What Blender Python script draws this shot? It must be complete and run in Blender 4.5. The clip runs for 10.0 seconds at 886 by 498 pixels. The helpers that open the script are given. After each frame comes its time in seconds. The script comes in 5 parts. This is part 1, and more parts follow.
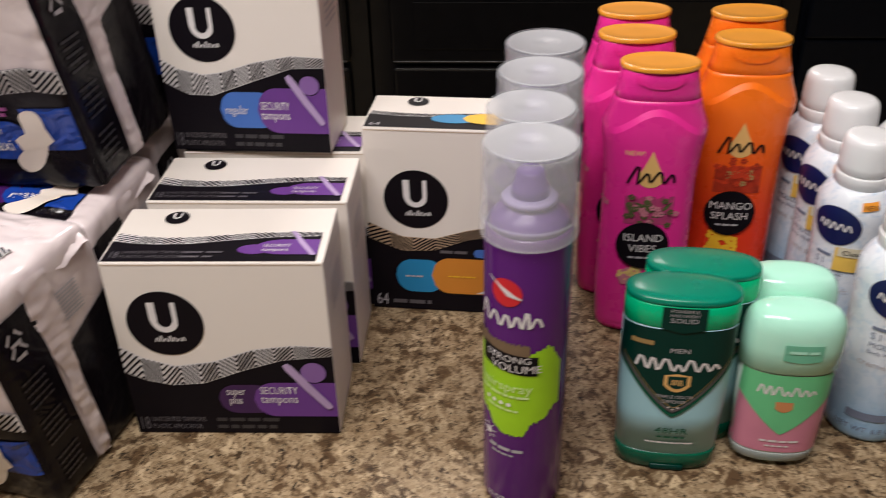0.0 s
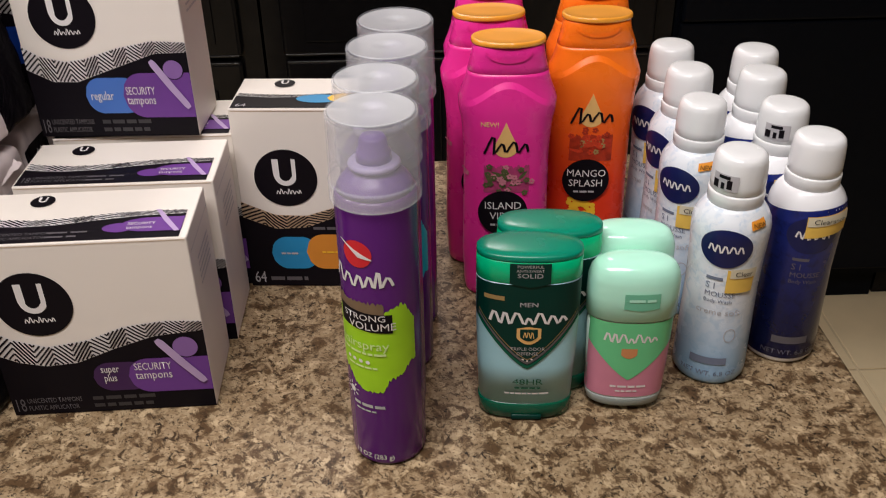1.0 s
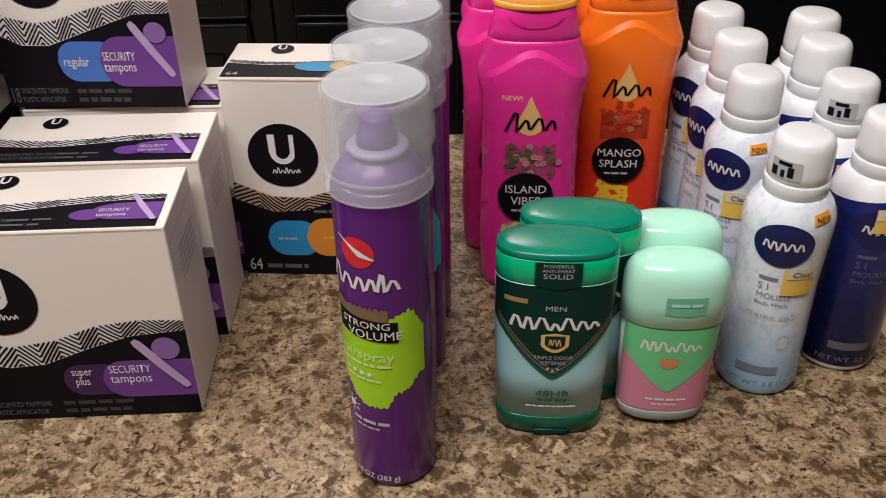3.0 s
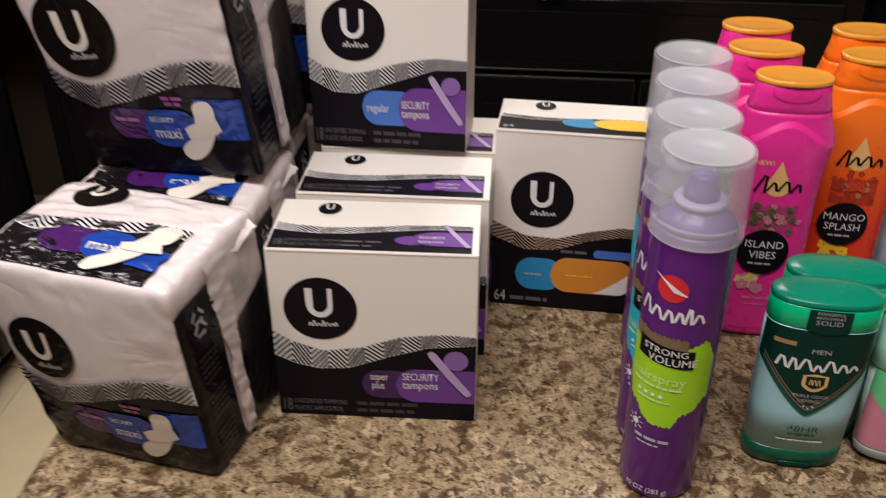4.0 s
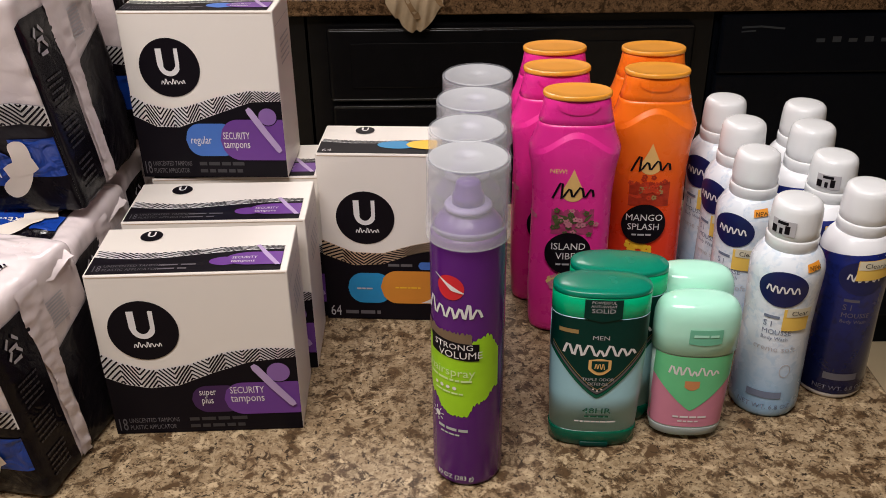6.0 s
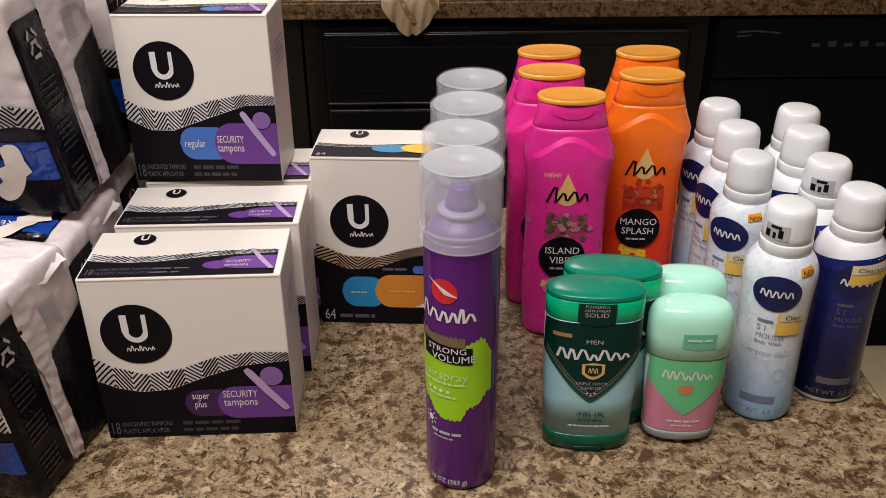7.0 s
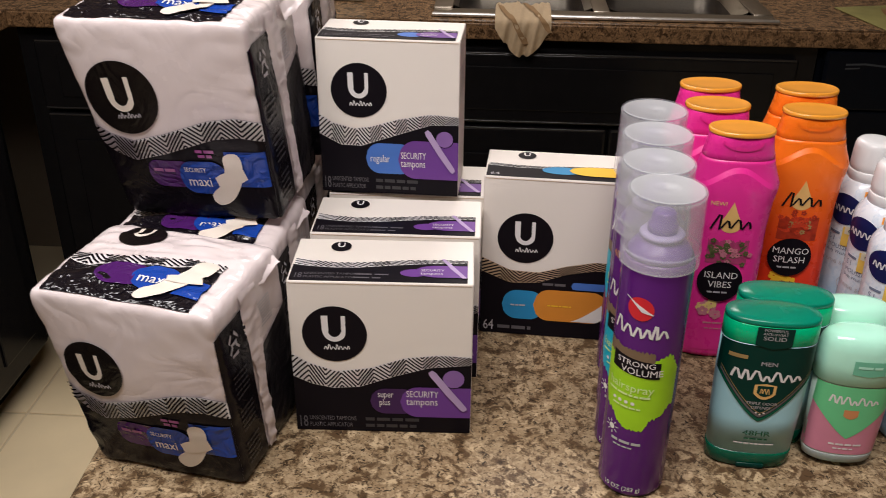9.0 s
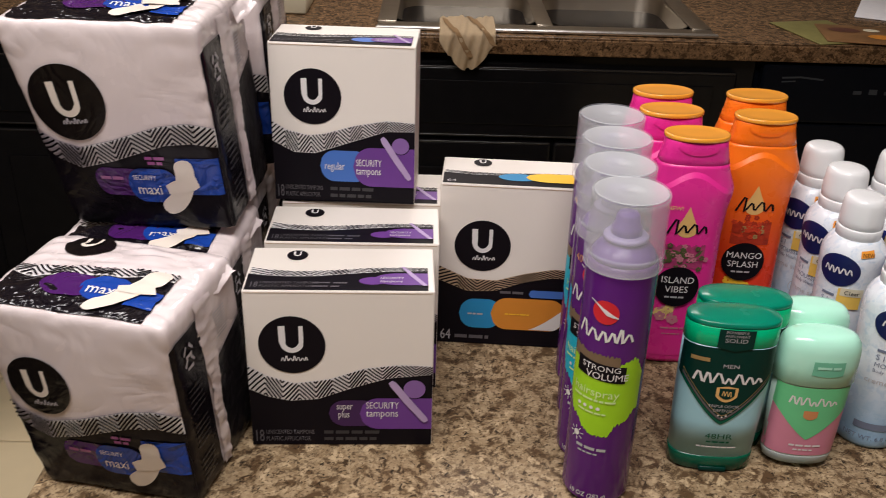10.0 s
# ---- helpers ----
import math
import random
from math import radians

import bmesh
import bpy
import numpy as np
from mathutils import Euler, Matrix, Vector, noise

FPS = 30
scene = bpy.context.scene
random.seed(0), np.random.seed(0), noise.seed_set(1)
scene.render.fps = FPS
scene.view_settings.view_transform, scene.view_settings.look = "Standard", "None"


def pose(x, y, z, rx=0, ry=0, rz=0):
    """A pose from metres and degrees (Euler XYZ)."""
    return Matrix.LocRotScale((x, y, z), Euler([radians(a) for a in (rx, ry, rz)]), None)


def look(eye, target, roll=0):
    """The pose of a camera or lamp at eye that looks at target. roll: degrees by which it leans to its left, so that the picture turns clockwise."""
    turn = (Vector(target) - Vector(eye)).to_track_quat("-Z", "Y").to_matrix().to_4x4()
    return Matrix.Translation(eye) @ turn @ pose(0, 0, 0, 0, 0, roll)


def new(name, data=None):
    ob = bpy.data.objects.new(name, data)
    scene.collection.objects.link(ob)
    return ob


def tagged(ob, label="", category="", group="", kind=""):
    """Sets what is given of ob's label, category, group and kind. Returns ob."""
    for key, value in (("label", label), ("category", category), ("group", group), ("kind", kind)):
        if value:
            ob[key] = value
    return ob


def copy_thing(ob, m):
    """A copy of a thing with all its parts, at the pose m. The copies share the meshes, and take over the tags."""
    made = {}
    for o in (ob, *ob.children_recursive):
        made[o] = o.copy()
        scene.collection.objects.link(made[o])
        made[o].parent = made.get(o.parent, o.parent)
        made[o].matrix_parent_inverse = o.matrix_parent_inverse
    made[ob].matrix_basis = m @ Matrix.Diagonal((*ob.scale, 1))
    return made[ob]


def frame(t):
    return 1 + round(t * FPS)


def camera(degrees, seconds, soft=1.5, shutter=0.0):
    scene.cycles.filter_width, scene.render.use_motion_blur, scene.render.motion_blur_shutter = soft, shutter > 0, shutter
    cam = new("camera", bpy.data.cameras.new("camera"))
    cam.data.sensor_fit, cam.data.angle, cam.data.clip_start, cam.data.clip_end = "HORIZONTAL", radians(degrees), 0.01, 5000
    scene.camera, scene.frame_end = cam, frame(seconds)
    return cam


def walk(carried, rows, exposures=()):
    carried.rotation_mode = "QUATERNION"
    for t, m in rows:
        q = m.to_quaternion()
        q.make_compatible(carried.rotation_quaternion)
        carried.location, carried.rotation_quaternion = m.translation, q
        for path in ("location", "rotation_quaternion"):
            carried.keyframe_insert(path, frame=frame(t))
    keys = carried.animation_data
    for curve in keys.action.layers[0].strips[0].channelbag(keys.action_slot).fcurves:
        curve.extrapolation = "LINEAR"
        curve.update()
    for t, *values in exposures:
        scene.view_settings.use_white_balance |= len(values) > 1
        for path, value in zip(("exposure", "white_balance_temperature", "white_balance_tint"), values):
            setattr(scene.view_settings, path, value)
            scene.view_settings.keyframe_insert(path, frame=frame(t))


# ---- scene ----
cam = camera(50.8, 10.0, 0.9, 0.4)
PATH = [
    (0, (0.021, 0.05, 0.472), (0.008, 1.757, -0.569), -1.5),
    (0.5, (0.056, 0.036, 0.484), (0.156, 1.745, -0.549), -1.4),
    (1, (0.061, 0.01, 0.47), (0.218, 1.706, -0.579), -1.0),
    (1.5, (0.07, 0.024, 0.46), (0.243, 1.691, -0.632), -0.6),
    (2, (0.075, 0.071, 0.441), (0.247, 1.714, -0.686), -0.7),
    (3.3, (0.061, 0.09, 0.442), (0.157, 1.752, -0.667), -0.4),
    (3.5, (0.016, 0.08, 0.443), (0.095, 1.746, -0.66), 0.4),
    (4, (-0.077, 0.02, 0.482), (-0.107, 1.734, -0.548), 0.3),
    (4.5, (-0.1, -0.035, 0.505), (-0.137, 1.716, -0.46), -0.1),
    (5, (-0.073, -0.045, 0.5), (-0.036, 1.716, -0.447), -0.8),
    (5.5, (0.005, -0.036, 0.495), (0.119, 1.709, -0.475), -1.0),
    (7, (0.013, -0.035, 0.495), (0.146, 1.713, -0.468), -0.5),
    (7.5, (0.002, -0.041, 0.499), (0.135, 1.71, -0.458), -0.1),
    (8, (-0.006, -0.049, 0.497), (0.092, 1.696, -0.476), -0.3),
    (8.5, (-0.044, -0.06, 0.502), (-0.006, 1.69, -0.465), -0.3),
    (9, (-0.096, -0.072, 0.52), (-0.07, 1.694, -0.418), 0.6),
    (9.5, (-0.119, -0.081, 0.509), (-0.037, 1.697, -0.403), 1.5),
    (10, (-0.112, -0.064, 0.506), (0.044, 1.714, -0.396), 1.8),
]
walk(cam, [(t, look(eye, target, roll)) for t, eye, target, roll in PATH])

# ---------------------------------------------------------------- light
world = bpy.data.worlds.new("world")
scene.world = world
world.use_nodes = True
world.node_tree.nodes["Background"].inputs[0].default_value = (1.0, 0.85, 0.68, 1)
world.node_tree.nodes["Background"].inputs[1].default_value = 0.05
scene.view_settings.exposure = 0.0

CEIL = 1.52      # counter top is z = 0
FLOOR = -0.91


def ceiling_lamp(x, y, sx, sy, watts, colour):
    data = bpy.data.lights.new("lamp_light", "AREA")
    data.shape, data.size, data.size_y, data.energy, data.color = "RECTANGLE", sx, sy, watts, colour
    ob = new("lamp_light", data)
    ob.matrix_world = pose(x, y, CEIL - 0.075)
    return ob


WARM = (0.975, 0.935, 0.950)
ceiling_lamp(-0.28, 0.02, 1.1, 0.40, 26.5, WARM)
ceiling_lamp(0.05, 2.12, 0.60, 0.34, 13, WARM)
# unseen fill lamp, added to brighten the floor and side counter
ceiling_lamp(-1.10, 0.80, 0.34, 0.34, 8.0, WARM)


# ---------------------------------------------------------------- materials
def lin(h):
    c = [int(h[i:i + 2], 16) / 255 for i in (0, 2, 4)]
    return tuple(v / 12.92 if v <= 0.04045 else ((v + 0.055) / 1.055) ** 2.4 for v in c)


def mat(name, colour, rough=0.5, metal=0.0, vary=0.06, scale=60.0, bump=0.0, bump_scale=300.0, coat=0.0, trans=0.0, ior=1.45, sss=0.0, spec=0.5, crease=0.0, crease_scale=19):
    m = bpy.data.materials.new(name)
    m.use_nodes = True
    nt = m.node_tree
    b = nt.nodes["Principled BSDF"]
    if isinstance(colour, str):
        colour = lin(colour)
    b.inputs["Roughness"].default_value = rough
    b.inputs["Metallic"].default_value = metal
    b.inputs["Coat Weight"].default_value = coat
    b.inputs["Coat Roughness"].default_value = 0.12
    b.inputs["Transmission Weight"].default_value = trans
    b.inputs["IOR"].default_value = ior
    b.inputs["Specular IOR Level"].default_value = spec
    if sss:
        b.inputs["Subsurface Weight"].default_value = sss
        b.inputs["Subsurface Radius"].default_value = (0.004, 0.004, 0.004)
    tc = nt.nodes.new("ShaderNodeTexCoord")
    n1 = nt.nodes.new("ShaderNodeTexNoise")
    n1.inputs["Scale"].default_value, n1.inputs["Detail"].default_value = scale, 6
    nt.links.new(tc.outputs["Object"], n1.inputs["Vector"])
    mx = nt.nodes.new("ShaderNodeMix")
    mx.data_type = "RGBA"
    mx.inputs[6].default_value = (*[min(1, c * (1 + vary)) for c in colour], 1)
    mx.inputs[7].default_value = (*[c * (1 - vary) for c in colour], 1)
    nt.links.new(n1.outputs["Fac"], mx.inputs[0])
    nt.links.new(mx.outputs[2], b.inputs["Base Color"])
    rr = nt.nodes.new("ShaderNodeMapRange")
    rr.inputs[3].default_value, rr.inputs[4].default_value = max(0.02, rough - 0.05), min(1, rough + 0.07)
    nt.links.new(n1.outputs["Fac"], rr.inputs[0])
    nt.links.new(rr.outputs[0], b.inputs["Roughness"])
    if crease:
        # sharp folds, as in stretched film
        n3 = nt.nodes.new("ShaderNodeTexNoise")
        n3.inputs["Scale"].default_value, n3.inputs["Detail"].default_value, n3.inputs["Distortion"].default_value = crease_scale, 2.5, 1.3
        nt.links.new(tc.outputs["Object"], n3.inputs["Vector"])
        sb = nt.nodes.new("ShaderNodeMath")
        sb.operation = "SUBTRACT"
        sb.inputs[1].default_value = 0.5
        ab = nt.nodes.new("ShaderNodeMath")
        ab.operation = "ABSOLUTE"
        nt.links.new(n3.outputs["Fac"], sb.inputs[0])
        nt.links.new(sb.outputs[0], ab.inputs[0])
        bp = nt.nodes.new("ShaderNodeBump")
        bp.inputs["Strength"].default_value, bp.inputs["Distance"].default_value = crease, 0.006
        nt.links.new(ab.outputs[0], bp.inputs["Height"])
        nt.links.new(bp.outputs[0], b.inputs["Normal"])
        nt.links.new(bp.outputs[0], b.inputs["Coat Normal"])
    if bump:
        n2 = nt.nodes.new("ShaderNodeTexNoise")
        n2.inputs["Scale"].default_value, n2.inputs["Detail"].default_value = bump_scale, 4
        nt.links.new(tc.outputs["Object"], n2.inputs["Vector"])
        bp = nt.nodes.new("ShaderNodeBump")
        bp.inputs["Strength"].default_value, bp.inputs["Distance"].default_value = bump, 0.002
        nt.links.new(n2.outputs["Fac"], bp.inputs["Height"])
        nt.links.new(bp.outputs[0], b.inputs["Normal"])
    return m


def granite(name, light, mid, dark, black, rough):
    m = bpy.data.materials.new(name)
    m.use_nodes = True
    nt = m.node_tree
    b = nt.nodes["Principled BSDF"]
    tc = nt.nodes.new("ShaderNodeTexCoord")

    def noise_fac(scale, detail, lo, hi, rnd=0.55, dist=0.0):
        n = nt.nodes.new("ShaderNodeTexNoise")
        n.inputs["Scale"].default_value, n.inputs["Detail"].default_value = scale, detail
        n.inputs["Roughness"].default_value, n.inputs["Distortion"].default_value = rnd, dist
        nt.links.new(tc.outputs["Object"], n.inputs["Vector"])
        r = nt.nodes.new("ShaderNodeMapRange")
        r.inputs[1].default_value, r.inputs[2].default_value = lo, hi
        r.clamp = True
        nt.links.new(n.outputs["Fac"], r.inputs[0])
        return r.outputs[0]

    def mix(fac, a, bb):
        x = nt.nodes.new("ShaderNodeMix")
        x.data_type = "RGBA"
        nt.links.new(fac, x.inputs[0])
        for i, v in ((6, a), (7, bb)):
            if isinstance(v, tuple):
                x.inputs[i].default_value = (*v, 1)
            else:
                nt.links.new(v, x.inputs[i])
        return x.outputs[2]

    vo = nt.nodes.new("ShaderNodeTexVoronoi")
    vo.inputs["Scale"].default_value = 270
    vo.inputs["Randomness"].default_value = 1.0
    nt.links.new(tc.outputs["Object"], vo.inputs["Vector"])
    sep = nt.nodes.new("ShaderNodeSeparateColor")
    nt.links.new(vo.outputs["Color"], sep.inputs[0])
    c = mix(sep.outputs[0], light, mid)
    c = mix(noise_fac(60, 7, 0.492, 0.580, 0.70, 0.5), c, dark)
    c = mix(noise_fac(118, 5, 0.552, 0.618, 0.68, 0.6), c, tuple(0.5 * (v + w) for v, w in zip(dark, black)))
    c = mix(noise_fac(165, 5, 0.597, 0.640, 0.68, 0.6), c, black)
    c = mix(noise_fac(74, 5, 0.565, 0.64, 0.64, 0.5), c, tuple(min(1, v * 1.25) for v in light))
    c = mix(noise_fac(340, 3, 0.55, 0.66), c, dark)
    nt.links.new(c, b.inputs["Base Color"])
    b.inputs["Roughness"].default_value = rough
    b.inputs["Specular IOR Level"].default_value = 0.16
    return m


def two_tone(name, low, high, z0, z1, rough, coat=0.0, drops=0.0):
    """A printed or sprayed body that runs from one colour to another along its height."""
    m = mat(name, high, rough, coat=coat, vary=0.03)
    nt = m.node_tree
    b = nt.nodes["Principled BSDF"]
    tc = nt.nodes.new("ShaderNodeTexCoord")
    sp = nt.nodes.new("ShaderNodeSeparateXYZ")
    nt.links.new(tc.outputs["Object"], sp.inputs[0])
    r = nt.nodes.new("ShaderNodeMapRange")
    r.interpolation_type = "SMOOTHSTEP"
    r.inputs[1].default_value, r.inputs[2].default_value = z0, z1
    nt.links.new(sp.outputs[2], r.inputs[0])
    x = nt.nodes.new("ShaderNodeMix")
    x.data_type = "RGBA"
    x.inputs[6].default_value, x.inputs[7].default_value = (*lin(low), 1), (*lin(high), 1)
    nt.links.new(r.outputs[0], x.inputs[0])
    # fine printed droplets
    dn = nt.nodes.new("ShaderNodeTexNoise")
    dn.inputs["Scale"].default_value, dn.inputs["Detail"].default_value, dn.inputs["Distortion"].default_value = 150, 5, 0.8
    nt.links.new(tc.outputs["Object"], dn.inputs["Vector"])
    dr = nt.nodes.new("ShaderNodeMapRange")
    dr.inputs[1].default_value, dr.inputs[2].default_value, dr.inputs[4].default_value = 0.50, 0.66, drops
    nt.links.new(dn.outputs["Fac"], dr.inputs[0])
    y = nt.nodes.new("ShaderNodeMix")
    y.data_type = "RGBA"
    y.inputs[7].default_value = (*lin(low), 1)
    nt.links.new(dr.outputs[0], y.inputs[0])
    nt.links.new(x.outputs[2], y.inputs[6])
    nt.links.new(y.outputs[2], b.inputs["Base Color"])
    return m


M_GRANITE = granite("granite", (0.375, 0.282, 0.172), (0.235, 0.160, 0.088), (0.090, 0.053, 0.026), (0.012, 0.008, 0.005), 0.42)
# same granite in darker tones, offsetting the bright lamp over the sink
M_GRANITE_DIMMED = granite("granite_far_dimmed", (0.22, 0.130, 0.066), (0.15, 0.086, 0.043), (0.058, 0.032, 0.016), (0.014, 0.009, 0.006), 0.25)
M_TILE = mat("floor_tile", (0.84, 0.68, 0.43), 0.35, vary=0.10, scale=9, bump=0.05, bump_scale=60)
M_GROUT = mat("grout", (0.70, 0.57, 0.37), 0.9, bump=0.2)
M_WALL = mat("wall_paint", (0.22, 0.17, 0.12), 0.85, vary=0.03, bump=0.05)
M_CEIL = mat("ceiling_paint", (0.55, 0.51, 0.46), 0.9, vary=0.03)
M_BLACKWOOD = mat("black_cabinet_paint", (0.007, 0.0065, 0.007), 0.16, vary=0.3, scale=30, bump=0.03, bump_scale=120, spec=0.2)
# edge bead, lighter and shinier than the paint to give a highlight line
M_BEAD = mat("glint_edge_black", (0.02, 0.018, 0.017), 0.2, vary=0.3, scale=40)
M_DW = mat("dishwasher_black", (0.004, 0.005, 0.008), 0.12, vary=0.2, spec=0.07)
M_DWPRINT = mat("panel_print", (0.030, 0.036, 0.045), 0.4)
M_STEEL = mat("stainless_steel", (0.44, 0.39, 0.32), 0.32, 1.0, vary=0.08, scale=40)
# paler copy of the sink steel, painting the front rim's highlight line
M_RIM_LIT = mat("lit_steel_rim", (0.80, 0.78, 0.74), 0.35, 1.0, vary=0.05)
M_TOWEL = mat("towel_cloth", (0.42, 0.31, 0.19), 0.95, vary=0.12, scale=120, bump=0.6, bump_scale=900)
M_TOWELBAND = mat("towel_stripe", (0.25, 0.15, 0.07), 0.95, vary=0.12, bump=0.6, bump_scale=900)
M_CREAM = mat("cream_plastic", (0.66, 0.60, 0.44), 0.4)
M_CARDA = mat("leaflet_green", (0.20, 0.18, 0.06), 0.4, vary=0.3, scale=20)
M_CARDB = mat("leaflet_orange", (0.20, 0.10, 0.04), 0.35, vary=0.5, scale=14)
M_CARDC = mat("leaflet_brown", (0.10, 0.035, 0.025), 0.35, vary=0.4, scale=30)
M_PAPER = mat("paper", (0.75, 0.73, 0.74), 0.7)
M_GLOW = bpy.data.materials.new("lamp_diffuser")
M_GLOW.use_nodes = True
M_GLOW.node_tree.nodes["Principled BSDF"].inputs["Emission Color"].default_value = (1, 0.86, 0.70, 1)
M_GLOW.node_tree.nodes["Principled BSDF"].inputs["Emission Strength"].default_value = 3.0

M_CARTON = mat("white_carton", (0.78, 0.72, 0.655), 0.38, vary=0.025, scale=14, bump=0.03, bump_scale=200)
M_INK = mat("black_ink", (0.0065, 0.005, 0.0075), 0.38, vary=0.15, scale=30, spec=0.12)
M_INKGREY = mat("grey_ink", (0.11, 0.10, 0.11), 0.4)
M_INKFAINT = mat("faint_grey_ink", (0.035, 0.032, 0.036), 0.4)
M_INKGREYL = mat("light_grey_ink", (0.45, 0.43, 0.45), 0.4)
M_WHITEINK = mat("white_ink", (0.72, 0.69, 0.68), 0.4, vary=0.02)
M_PURPLE = mat("purple_ink", (0.14, 0.042, 0.25), 0.36)
M_PURPLEDK = mat("dark_purple_ink", (0.045, 0.012, 0.075), 0.36)
M_LILAC = mat("lilac_ink", (0.23, 0.115, 0.34), 0.36)
M_TAMPON = mat("pale_lilac_ink", (0.44, 0.32, 0.53), 0.4)
M_BLUEPILL = mat("blue_ink", (0.06, 0.16, 0.50), 0.36)
M_AQUA = mat("aqua_ink", (0.018, 0.24, 0.49), 0.36)
M_ORANGEPILL = mat("orange_ink", (0.62, 0.23, 0.03), 0.36)
M_YELLOWPILL = mat("amber_ink", (0.85, 0.50, 0.03), 0.36)
M_TANBAND = mat("tan_ink", (0.52, 0.37, 0.24), 0.4)
M_GREYBAND = mat("silver_ink", (0.50, 0.47, 0.50), 0.35)

M_BAGWHITE = mat("white_plastic_film", (0.72, 0.63, 0.625), 0.26, vary=0.04, scale=22, coat=0.5, crease=0.26)
M_BAGINK = mat("black_film_print", (0.006, 0.0045, 0.007), 0.2, vary=0.2, spec=0.16, crease=0.28, crease_scale=30)
M_BAGTOP = mat("shiny_black_film", (0.006, 0.0045, 0.007), 0.13, vary=0.2, spec=0.6, crease=1.0, crease_scale=48)
M_BAGLOGO = mat("dark_film_logo", (0.007, 0.005, 0.005), 0.22, vary=0.1, spec=0.25, crease=0.25, crease_scale=30)
M_BAGBLUE = mat("blue_film_print", (0.010, 0.05, 0.31), 0.18, spec=0.4, crease=0.8, crease_scale=44)
M_BAGPURPLE = mat("purple_film_print", (0.060, 0.011, 0.105), 0.18, spec=0.4, crease=0.8, crease_scale=44)
M_BAGPAD = mat("cream_film_print", (0.74, 0.66, 0.58), 0.32, coat=0.3)
M_BAGBAND = mat("grey_film_band", (0.34, 0.30, 0.33), 0.3, vary=0.1)
M_BAGPINK = mat("pink_film_print", (0.28, 0.05, 0.22), 0.25, coat=0.5)

M_CANPURPLE = mat("purple_can_paint", (0.092, 0.009, 0.160), 0.24, vary=0.05, coat=0.15, spec=0.4)
M_CAPCLEAR = mat("frosted_clear_plastic", (0.78, 0.78, 0.81), 0.34, vary=0.01)
M_CAPCLEAR.node_tree.nodes["Principled BSDF"].inputs["Alpha"].default_value = 0.19
M_CAPTOP = mat("frosted_cap_top", (0.74, 0.75, 0.78), 0.4, vary=0.01)
M_CAPTOP.node_tree.nodes["Principled BSDF"].inputs["Alpha"].default_value = 0.34
M_CAPRIM = mat("frosted_cap_edge", (0.80, 0.82, 0.88), 0.3, vary=0.01)
M_CAPRIM.node_tree.nodes["Principled BSDF"].inputs["Alpha"].default_value = 0.16
M_NOZZLE = mat("lilac_plastic", (0.21, 0.11, 0.42), 0.32)
M_DOME = mat("purple_shoulder_paint", (0.13, 0.05, 0.26), 0.3)
M_NOZZLERIM = mat("pale_valve_ring", (0.40, 0.34, 0.56), 0.35)
M_PALELIME = mat("pale_lime_print", (0.62, 0.78, 0.34), 0.4)
M_LIME = mat("lime_print", (0.34, 0.64, 0.015), 0.35, vary=0.14, scale=50)
M_OLIVE = mat("olive_brush_print", (0.18, 0.12, 0.07), 0.4, vary=0.3, scale=90)
M_TEAL = mat("teal_print", (0.01, 0.40, 0.54), 0.35, vary=0.12)
M_RED = mat("red_print", (0.62, 0.02, 0.03), 0.35)

M_PINK = mat("magenta_plastic", (0.78, 0.028, 0.285), 0.27, vary=0.03, sss=0.1)
M_ORANGE = two_tone("orange_plastic", "e03a1c", "f7761a", 0.06, 0.20, 0.27)
M_LID = mat("amber_lid", (0.82, 0.33, 0.035), 0.2, vary=0.05, coat=0.6)
M_GOLD = mat("gold_print", (0.76, 0.46, 0.16), 0.4)
M_GOLDDK = mat("dull_gold_print", (0.36, 0.24, 0.09), 0.4)
M_FLOWERPINK = mat("blossom_pink", (0.58, 0.20, 0.26), 0.5, vary=0.3, scale=300)
M_FLOWERYEL = mat("blossom_yellow", (0.78, 0.58, 0.20), 0.5, vary=0.2, scale=300)
M_PICPINK = mat("dim_pink_print", (0.40, 0.045, 0.145), 0.4, vary=0.5, scale=260)
M_PICRED = mat("dim_red_print", (0.42, 0.035, 0.012), 0.4, vary=0.5, scale=260)
M_LEAF = mat("leaf_print", (0.09, 0.10, 0.035), 0.5, vary=0.5, scale=300)
M_FRUITRED = mat("hibiscus_print", (0.60, 0.05, 0.015), 0.5, vary=0.3, scale=300)

M_GREENCAP = mat("emerald_plastic", (0.0, 0.22, 0.135), 0.24, vary=0.03, sss=0.2)
M_GREENBRIGHT = mat("bright_green_translucent", (0.0, 0.50, 0.22), 0.2, vary=0.1, sss=0.3)
M_GREENDARK = mat("dark_green_label", (0.001, 0.031, 0.023), 0.3, vary=0.1, spec=0.18)
M_GREENBASE = mat("deep_green_plastic", (0.0, 0.10, 0.055), 0.2)
M_ICE = mat("ice_blue_label", (0.36, 0.63, 0.71), 0.32, vary=0.05, coat=0.1)
M_MINT = mat("mint_plastic", (0.46, 0.84, 0.67), 0.16, vary=0.03, sss=0.25, coat=0.4)
M_MINTDARK = mat("mint_emboss", (0.16, 0.50, 0.33), 0.3)
M_LEAFGREEN = mat("green_shield_label", (0.14, 0.56, 0.25), 0.3, vary=0.08)
M_ROSE = mat("rose_label", (0.60, 0.22, 0.31), 0.3, vary=0.08)
M_CORAL = mat("coral_print", (0.60, 0.25, 0.10), 0.4)
M_MINTSHELL = mat("pale_mint_shell", (0.55, 0.70, 0.62), 0.15, vary=0.03, sss=0.3)
